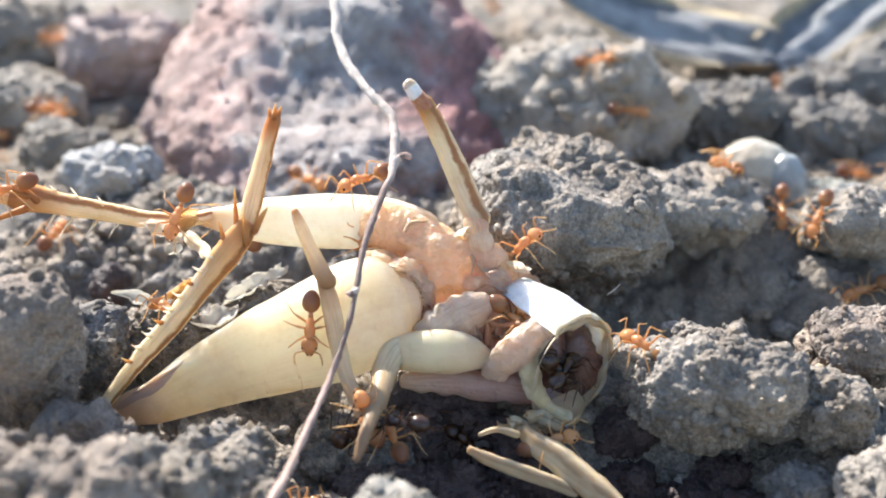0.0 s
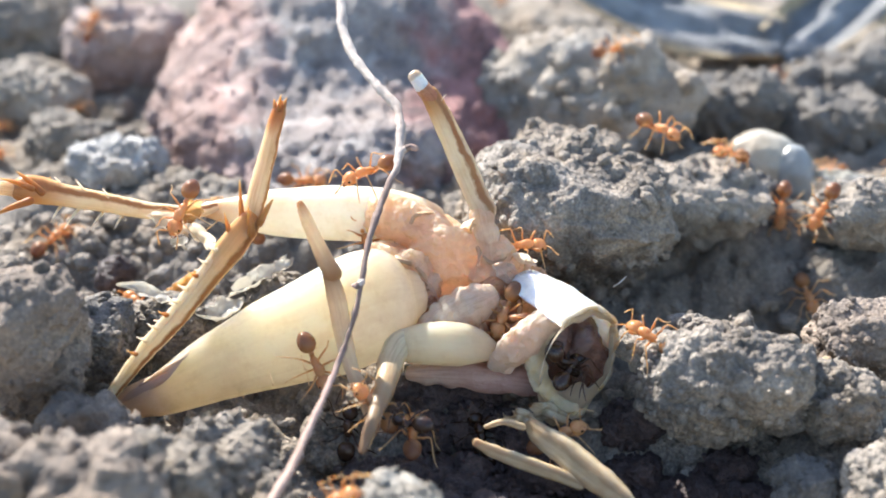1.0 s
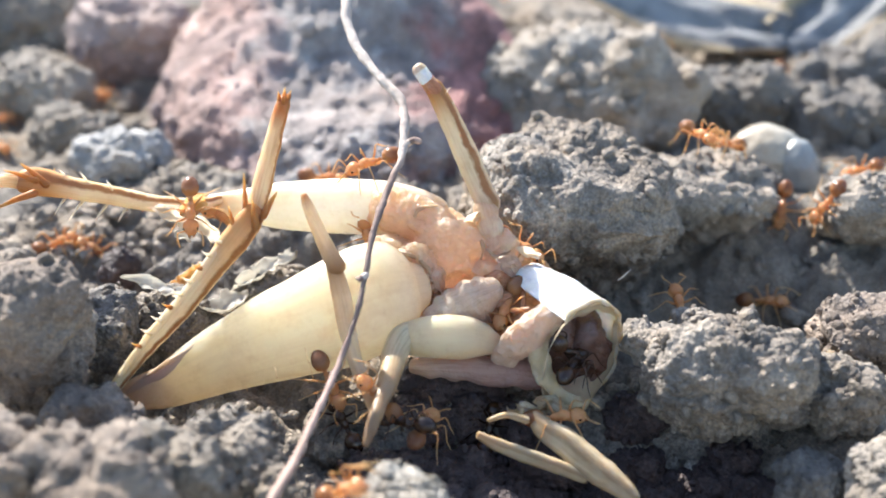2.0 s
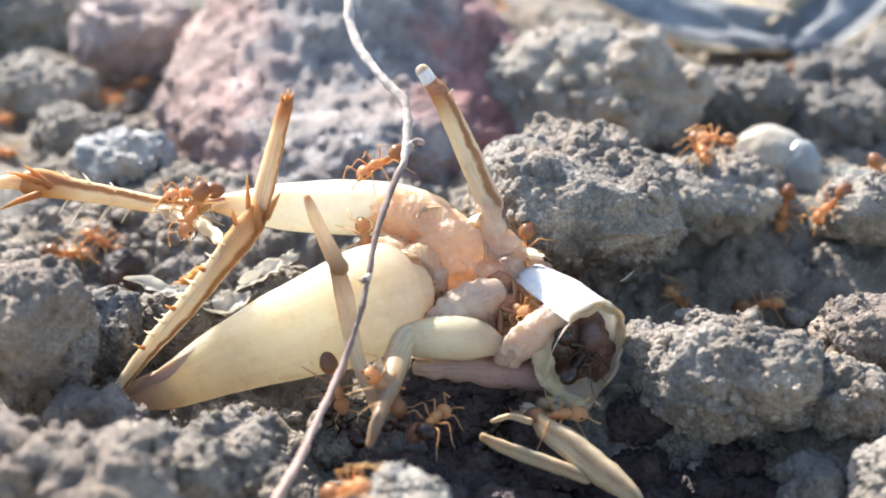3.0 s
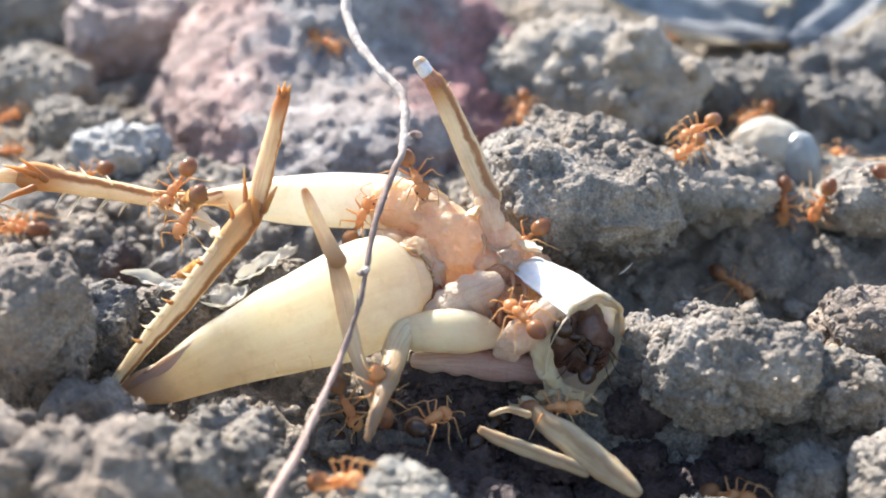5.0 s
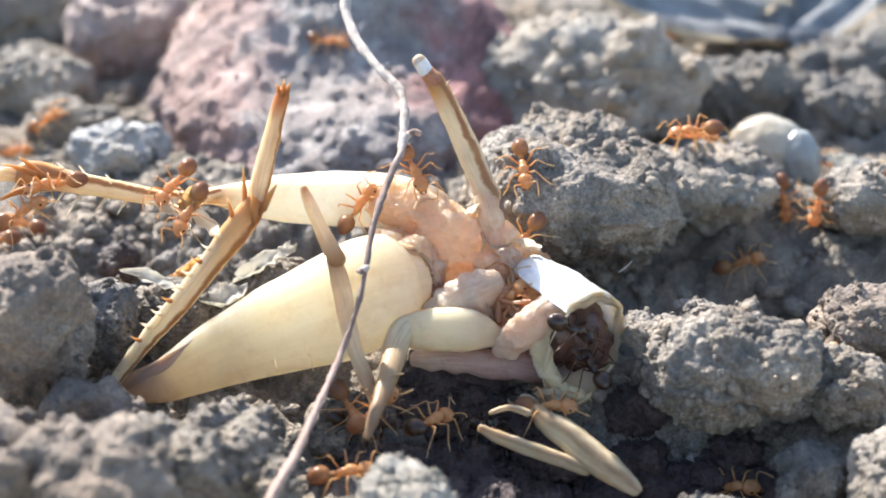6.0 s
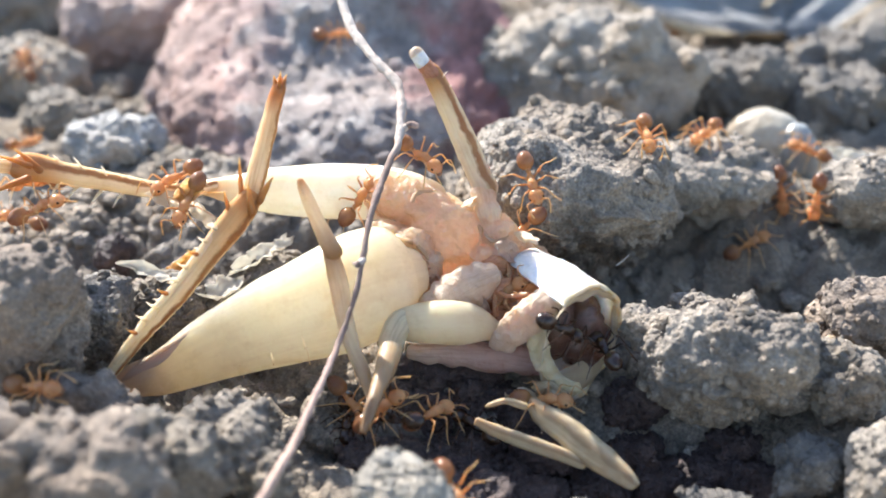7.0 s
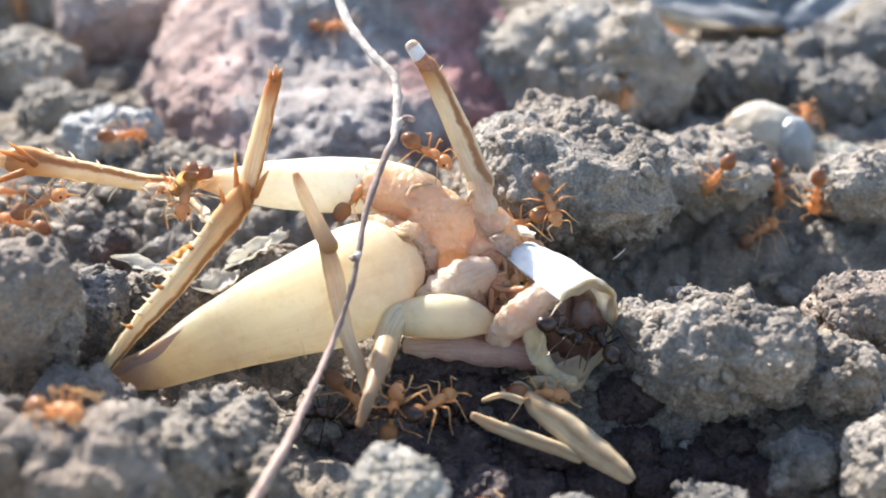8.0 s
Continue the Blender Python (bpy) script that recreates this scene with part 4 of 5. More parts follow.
# hollow collar shield
def barrel(c0, c1, r0, r1, thick, arc, sides=56, rows=14):
    """A horny shield bent over an arc (degrees from its near side): outer and inner skin from the ring at c0 to the ring at c1. Radii are (across, upright)."""
    c0, c1 = np.array(c0), np.array(c1)
    axis = (c1 - c0) / np.linalg.norm(c1 - c0)
    up = np.array([0.0, 0.0, 1.0])
    up = up - axis * up.dot(axis)
    up /= np.linalg.norm(up)
    across = np.cross(up, axis)
    ang = np.radians(np.linspace(arc[0], arc[1], sides))
    skins = []
    for inset in (0.0, thick):
        for i in range(rows + 1):
            s = i / rows if inset == 0 else 1 - i / rows
            bulge = 1 + 0.06 * math.sin(math.pi * s)
            a = (r0[0] + (r1[0] - r0[0]) * s) * bulge - inset
            b = (r0[1] + (r1[1] - r0[1]) * s) * bulge - inset
            c = c0 + (c1 - c0) * s
            ring = c + a * np.cos(ang)[:, None] * across + b * np.sin(ang)[:, None] * up
            skins.append(ring)
    pts = np.concatenate(skins)
    rim = np.repeat([(min(i, len(skins) - 1 - i) / rows) ** 5 for i in range(len(skins))], sides)[:, None]
    pts = pts + (0.10 + 0.14 * rim) * np.stack([lumps(pts, 0.9, k) for k in (1, 2, 3)], 1) + 0.10 * rim * np.stack([lumps(pts, 0.4, k) for k in (7, 8, 9)], 1) + 0.03 * np.stack([lumps(pts, 0.25, k) for k in (4, 5, 6)], 1)
    m = len(skins)
    faces = [(i * sides + j, i * sides + j + 1, ((i + 1) % m) * sides + j + 1, ((i + 1) % m) * sides + j) for i in range(m) for j in range(sides - 1)]
    for j in (0, sides - 1):
        faces += [(i * sides + j, (i + 1) * sides + j, (m - 2 - i) * sides + j, (m - 1 - i) * sides + j) for i in range(rows)]
    uv = np.array([(abs(2 * j / sides - 1), min(i, m - 1 - i) / (m / 2)) for i in range(m) for j in range(sides)])
    return pts, faces, uv


pronotum = part("pronotum", barrel((4.19, -0.3, 1.03), (6.8, -4.6, 0.2), (1.9, 2.6), (2.35, 3.45), 0.16, (-86, 128)), WHITE_SHELL, cricket, "hollow white collar shield, eaten empty")
def torn_disc(centre, normal, r, hole, seed, sides=72, rows=6, thick=0.06):
    """A skin stretched over a ring, with a ragged hole; radii are (across, upright)."""
    normal = np.array(normal) / np.linalg.norm(normal)
    up = np.array([0, 0, 1.0]) - normal * normal[2]
    up /= np.linalg.norm(up)
    across = np.cross(up, normal)
    ang = np.arange(sides) * 2 * math.pi / sides
    ragged = 1 + 0.22 * lumps(np.stack([np.cos(ang) * 3, np.sin(ang) * 3, ang * 0], 1), 2.0, seed) + 0.12 * lumps(np.stack([np.cos(ang) * 3, np.sin(ang) * 3, ang * 0], 1), 0.9, seed + 1)
    rings = []
    for side in (0, 1):
        for i in range(rows + 1):
            s = i / rows if side == 0 else 1 - i / rows
            a = r[0] + (hole[0] * ragged - r[0]) * s
            b = r[1] + (hole[1] * ragged - r[1]) * s
            depth = -0.22 * s - thick * side
            rings.append(np.array(centre) + (a * np.cos(ang) + (hole[2] * s))[:, None] * across + (b * np.sin(ang) + hole[3] * s)[:, None] * up + depth * normal)
    pts = np.concatenate(rings)
    pts = pts + 0.07 * np.stack([lumps(pts, 0.6, seed + k) for k in (2, 3, 4)], 1)
    m = len(rings)
    faces = [(i * sides + j, i * sides + (j + 1) % sides, ((i + 1) % m) * sides + (j + 1) % sides, ((i + 1) % m) * sides + j) for i in range(m) for j in range(sides)]
    uv = np.array([(abs(2 * j / sides - 1), min(i, m - 1 - i) / (m / 2)) for i in range(m) for j in range(sides)])
    return pts, faces, uv


MOUTH = np.array((6.8, -4.6, 0.2))
AXIS = MOUTH - np.array((4.19, -0.3, 1.03))
part("torn_skin", torn_disc(MOUTH - 0.02 * AXIS, AXIS, (2.26, 3.35), (1.9, 2.0, -0.12, 0.5), 3), PALE_LIMB, pronotum, "cream skin round a ragged hole")
part("dried_tissue", joined(
    egg((5.6, -3.3, 0.6), (1.4, 1.0, 1.7), (0, 0, 0), 4, 0.24, 0.8, 21),
    egg((7.0, -3.2, 0.2), (1.3, 1.0, 1.9), (0, 0, 0), 4, 0.24, 0.8, 22),
    egg((6.5, -2.5, 1.4), (1.3, 0.8, 0.9), (0, 0, 0), 4, 0.24, 0.7, 23)), DARK_RAW, cricket, "dark dried insides")
for name, spot, length, width, curl, seed, turn, label in (
        ("mouth_plate", (5.3, -6.1, -1.5), 1.9, 1.2, -0.3, 52, (72, 20, 0), "pale ragged mouth plate"),
        ("mouth_plate", (4.05, -6.62, -1.48), 1.4, 0.9, -0.2, 54, (60, 30, 0), "pale ragged mouth plate")):
    skin = part(name, flake_shape(length, width, curl, seed, 0.16), TORN_LIMB, cricket, label)
    skin.matrix_basis = at(*spot, *turn)
part("torn_leg", tube([(4.37, -7.02, -1.38, 0.32), (4.92, -7.58, -1.64, 0.53), (5.67, -8.14, -1.89, 0.66), (7.11, -9.48, -2.43, 0.67), (8.15, -10.53, -2.79, 0.48), (8.66, -11.09, -3.05, 0.28)], 18, 8, 0.6, wobble=0.11, wobble_size=0.5, ridge=0.22), TORN_LIMB, cricket, "dun lower leg on the soil")
part("torn_leg", tube([(1.72, -8.39, -1.5, 0.18), (2.63, -8.57, -1.88, 0.29), (4.19, -8.81, -2.4, 0.34), (5.87, -9.24, -2.85, 0.31), (6.62, -9.57, -3.08, 0.21)], 14, 8, 0.6, wobble=0.12, wobble_size=0.45, ridge=0.2), TORN_LIMB, cricket, "thin dun leg stub")
part("torn_leg", tube([(2.21, -7.6, -1.22, 0.11), (3.06, -7.5, -1, 0.16), (3.98, -7.6, -1.22, 0.18)], 10, 5, 0.8, wobble=0.15), TORN_LIMB, cricket, "small hooked leg end")

# ---- twig ----
twig = thing("twig", "thin bent grey twig leaning across the cricket", "twig")
part("stem", tube([(-6.06, 15.51, 16.09, 0.28), (-5.5, 12.54, 14.43, 0.26), (-5.22, 10.25, 13.06, 0.24), (-4.4, 8.13, 12.04, 0.23), (-3.1, 6.03, 11.09, 0.24), (-2.11, 4.6, 10.37, 0.25), (-1.9, 3.13, 9.58, 0.22), (-1.99, 1.58, 8.61, 0.19), (-2.58, -0.81, 7.74, 0.17), (-3.17, -3.27, 6.72, 0.16), (-3.54, -5.35, 5.07, 0.13), (-3.9, -6.82, 3.79, 0.12), (-4.53, -8.33, 2.45, 0.14), (-5.16, -11.22, 1.91, 0.15), (-5.81, -14.26, 1.55, 0.18), (-6.5, -16.99, 1.35, 0.21), (-7.18, -19.16, 0.94, 0.25)], 14, 7, 1.0, wobble=0.42, wobble_size=0.32), TWIG, twig)
part("stub", tube([(-1.88, 2.13, 8.86, 0.17), (-1.45, 2.15, 9.13, 0.17), (-1.14, 2.12, 9.08, 0.14)], 10, 4, wobble=0.2, wobble_size=0.2), TWIG, twig, "short pale side stub")
part("stub", tube([(-3.49, -5.3, 5.19, 0.16), (-3.74, -5.46, 5.07, 0.16), (-3.9, -5.44, 5.11, 0.08)], 10, 4, wobble=0.2, wobble_size=0.2), TWIG, twig)


# ---- husk flakes, shell, leaf ----
def flake(name, centre, length, width, curl, seed, turn, mat, label, category="husk"):
    ob = part(name, flake_shape(length, width, curl, seed), mat)
    ob.matrix_world = at(*centre, *turn)
    return tagged(ob, label, category)


for spot, length, width, curl, seed, turn, mat, label in (
        ((-13.52, 0.76, 5.42), 2.0, 1.1, 0.35, 21, (40, 35, 10), PALE_LIMB, "pale crumpled scrap of skin"),
        ((-12.51, 0.76, 6.13), 1.6, 1.0, 0.4, 22, (70, -20, 30), AMBER, "amber crumpled scrap of skin"),
        ((-11.88, 0.34, 4.98), 1.8, 0.8, 0.3, 23, (60, 50, 0), PALE_LIMB, "pale crumpled scrap of skin"),
        ((-13.19, 0.52, 4.42), 1.3, 0.7, 0.2, 24, (30, 20, 60), HUSK, "whitish scrap of skin"),
        ((-0.54, -1.58, 2.74), 1.7, 0.8, 0.25, 31, (75, 60, 0), FLESH, "torn flap of tan skin"),
        ((3.41, -1.17, 3.64), 1.6, 0.9, 0.25, 32, (60, 40, 20), FLESH, "torn flap of tan skin"),
        ((4.41, -0.69, 4.19), 1.2, 0.5, 0.15, 33, (60, 20, 0), PALE_LIMB, "torn flap of pale skin"),
        ((1.45, 0.42, 5.41), 1.3, 0.6, 0.2, 34, (70, -40, 0), PALE_LIMB, "torn flap of pale skin"),
        ((-1.81, -0.72, 3.9), 1.5, 0.7, 0.25, 35, (70, 30, 0), PALE_LIMB, "torn flap of pale skin"),
        ((2.97, -2.02, 2.5), 1.2, 0.5, 0.2, 36, (70, 70, 0), FLESH, "torn flap of tan skin"),
        ((2.12, -2.85, 1.67), 1.3, 0.5, 0.2, 37, (70, 65, 0), FLESH, "torn flap of tan skin"),
        ((3.65, -2.85, 1.67), 1.1, 0.6, 0.2, 38, (70, -50, 0), RAW, "torn flap of red flesh"),
        ((5.47, -3.83, 2.65), 1.2, 0.6, 0.2, 39, (70, 20, 0), FLESH, "torn flap of tan skin")):
    scrap = part("skin_scrap", flake_shape(length, width, curl, seed, 0.05, 14), mat, cricket, label)
    scrap.matrix_basis = at(*spot, *turn)
flake("husk_flake", (-14.37, 0.03, 1.75), 3.2, 0.8, 0.25, 3, (22, 10, -8), HUSK, "pale broken husk flake on the soil")
flake("husk_flake", (-11.26, 0.14, 0.74), 2.2, 1.4, 0.25, 5, (8, -8, 12), HUSK, "white husk flake behind the thigh")
flake("husk_flake", (-9.06, 1.6, 2.15), 3.6, 0.85, 0.3, 7, (26, -26, 10), HUSK, "greyish ragged husk flake")
flake("husk_flake", (-13.42, 1.2, 1.85), 2.4, 0.7, 0.1, 9, (50, -30, 10), AMBER, "tan husk splinter on soil")
flake("husk_flake", (18.8, -4.51, 0.23), 1.3, 0.6, 0.1, 11, (50, -50, 10), PALE_LIMB, "small orange-white husk flake")
flake("husk_flake", (26.16, 17.13, 1.75), 4.2, 0.8, 0.1, 13, (40, 4, 0), HUSK, "long pale husk strip")
for ends in ([(15.78, -7.04, 1.91, 0.08), (15.76, -7.85, 1.58, 0.1), (15.83, -8.4, 0.87, 0.13)], [(9, -0.19, 2.41, 0.02), (9.32, -0.1, 2.61, 0.04), (9.66, 0.04, 2.9, 0.02)]):
    tagged(part("root_hair", tube(ends, 8, 5, wobble=0.3, wobble_size=0.2), HUSK), "thin pale root hair on soil", "root")
shell = thing("snail_shell", "small pearly snail shell lying on soil", "shell")
part("whorl", egg((21.53, 19.04, 2.29), (2.6, 2.1, 1.9), (10, 20, 0), 5, 0.07, 1.3, 4, 0.15), SNAIL, shell)
part("lip", egg((23.23, 17.72, 1.6), (1.4, 1.4, 2.2), (0, -12, 0), 5, 0.08, 1.0, 6), SNAIL_GREY, shell, "greyish shell mouth")
clod("soil_clod", (19.47, 14.47, 1.94), (1.5, 1.1, 0.9), 71, DARK_AND_SHADED_SOIL, "small dark soil clod before the shell", level=6, grain=0.4)
# The dark colour of these three lumps paints in the leaf's shade.
clod("rock", (29.87, 29.87, 0.7), (3.6, 3.2, 2.6), 75, DARK_AND_SHADED_SOIL, "earth lump behind the ants, coloured dark for shade", "rock", 6, 1.0, 0.8)
clod("rock", (22.55, 32.00, 1.86), (4.6, 3.2, 2.0), 77, DARK_AND_SHADED_SOIL, "low earth lump behind the shell, coloured dark for shade", "rock", 6, 1.0, 0.8)
clod("rock", (34.89, 37.5, -0.8), (6.5, 4.8, 5.4), 73, DARK_AND_SHADED_SOIL, "earth lump below the leaf, coloured dark for its shade", "rock", 6, 1.0, 0.9)


def leaf_shape(nodes, width, thick=0.15, n=16):
    """A curled dry blade along nodes (x, y, z, tilt)."""
    line = spline(nodes, 8)
    c = line[:, :3]
    t = np.gradient(c, axis=0)
    t /= np.linalg.norm(t, axis=1)[:, None]
    pts, uv = [], []
    m = len(line)
    for side in (1, -1):
        for i in range(m):
            across = np.cross(t[i], (0, -0.42, 0.9))
            across /= np.linalg.norm(across)
            nrm = np.cross(across, t[i])
            for j in range(n + 1):
                v = j / n * 2 - 1
                w = width * (0.55 + 0.45 * math.sin(math.pi * (i + 3) / (m + 5)))
                pts.append(c[i] + across * v * w / 2 + nrm * (0.9 * v * v + 0.42 * math.sin(6.5 * v + i * 0.22) + 0.16 * math.sin(13 * v - i * 0.4) + side * thick / 2))
                uv.append((i / m, j / n))
    k = m * (n + 1)
    faces = []
    for i in range(m - 1):
        for j in range(n):
            a = i * (n + 1) + j
            faces.append((a, a + 1, a + n + 2, a + n + 1))
            faces.append((k + a, k + a + n + 1, k + a + n + 2, k + a + 1))
    for i in range(m - 1):
        for a, b in ((i * (n + 1), (i + 1) * (n + 1)), ((i + 1) * (n + 1) + n, i * (n + 1) + n)):
            faces.append((a, b, k + b, k + a))
    for a in range(n):
        faces.append((a, k + a, k + a + 1, a + 1))
        b = (m - 1) * (n + 1) + a
        faces.append((b, b + 1, k + b + 1, k + b))
    return np.array(pts), faces, np.array(uv)


dry_leaf = thing("dry_leaf", "dark glossy curled dry leaf with tan edges", "leaf")
part("lobe", leaf_shape([(8.8, 52.16, 10.76, 0), (14.8, 50.06, 6.22, 0), (20.3, 49.11, 4.18, 0), (25.55, 47.64, 3.39, 0), (29.96, 46.2, 2.65, 0)], 8.5), LEAF, dry_leaf)
part("lobe", leaf_shape([(29.47, 46.04, 2.3, 0), (32.48, 47.5, 3.07, 0), (36.79, 49.64, 5.31, 0), (42.2, 51.91, 7.83, 0)], 7.5), LEAF, dry_leaf)


# ---- ants ----
def build_ant(label="small glossy orange ant with a dark hind body", skin=ANT_SKIN, limb_skin=ANT_LIMB, gaster_skin=ANT_DARK):
    """An orange ant with a dark hind body, 2.9 mm long, head towards +x, feet at z = 0."""
    ant = thing("ant", label, "ant", "ants on the cricket")
    head = part("head", egg((0.9, 0, 0.58), (0.41, 0.39, 0.31), (0, 14, 0), 3, 0.03, 0.5, 1, -0.12), skin, ant)
    for s in (1, -1):
        part("eye", egg((1.0, 0.33 * s, 0.68), (0.07, 0.04, 0.07), (0, 0, 0), 2), ANT_EYE, head, "tiny black eye")
        part("mandible", tube([(1.14, 0.14 * s, 0.44, 0.06), (1.28, 0.12 * s, 0.38, 0.05), (1.36, 0.02 * s, 0.35, 0.02)], 8, 3), ANT_DARK, head)
        part("antenna", tube([(1.12, 0.12 * s, 0.66, 0.035), (1.22, 0.36 * s, 0.92, 0.03), (1.34, 0.56 * s, 1.02, 0.032), (1.55, 0.58 * s, 0.82, 0.028), (1.74, 0.54 * s, 0.60, 0.042), (1.86, 0.51 * s, 0.48, 0.03)], 8, 4), limb_skin, ant, origin=(1.12, 0.12 * s, 0.66))
    part("thorax", tube([(-0.42, 0, 0.5, 0.12), (-0.22, 0, 0.57, 0.2), (0.0, 0, 0.62, 0.2), (0.2, 0, 0.68, 0.26), (0.42, 0, 0.66, 0.22), (0.58, 0, 0.6, 0.12)], 14, 4, 1.0, (0, 1, 0)), skin, ant)
    part("waist", tube([(-0.42, 0, 0.48, 0.06), (-0.52, 0, 0.56, 0.13), (-0.6, 0, 0.49, 0.07), (-0.68, 0, 0.55, 0.13), (-0.78, 0, 0.5, 0.08)], 12, 4, 1.0, (0, 1, 0)), skin, ant, "two-knobbed waist")
    part("gaster", egg((-1.2, 0, 0.58), (0.54, 0.43, 0.41), (0, -6, 0), 3, 0.0, 0.5, 1, 0.12), gaster_skin, ant, "glossy dark hind body")
    for hip, knee, ankle, foot in (((0.36, 0.13, 0.55), (0.72, 0.62, 0.95), (0.98, 1.0, 0.35), (1.12, 1.3, 0.02)),
                                   ((0.1, 0.14, 0.5), (0.08, 0.78, 1.0), (0.02, 1.2, 0.35), (0.0, 1.55, 0.02)),
                                   ((-0.18, 0.13, 0.46), (-0.6, 0.72, 0.98), (-0.98, 1.1, 0.35), (-1.25, 1.4, 0.02))):
        for s in (1, -1):
            f = lambda v: (v[0], v[1] * s, v[2])
            mid = [(h + k) / 2 for h, k in zip(hip, knee)]
            part("leg", tube([(*f(hip), 0.05), (*f(mid), 0.055), (*f(knee), 0.034), (*f(ankle), 0.028), (*f(foot), 0.014)], 8, 4), limb_skin, ant, origin=f(hip))
    return ant


first_ant = build_ant()
# Same ant in black, with the shade painted into its skin.
shaded_ant = build_ant("glossy ant feeding on the cricket, coloured dark for shade", ANT_SHADED, ANT_SHADED, ANT_SHADED)
ANT_SCALE = 1.02
FEEDING = 34  # from this way on: the ants whose dark colour holds the cricket's shade


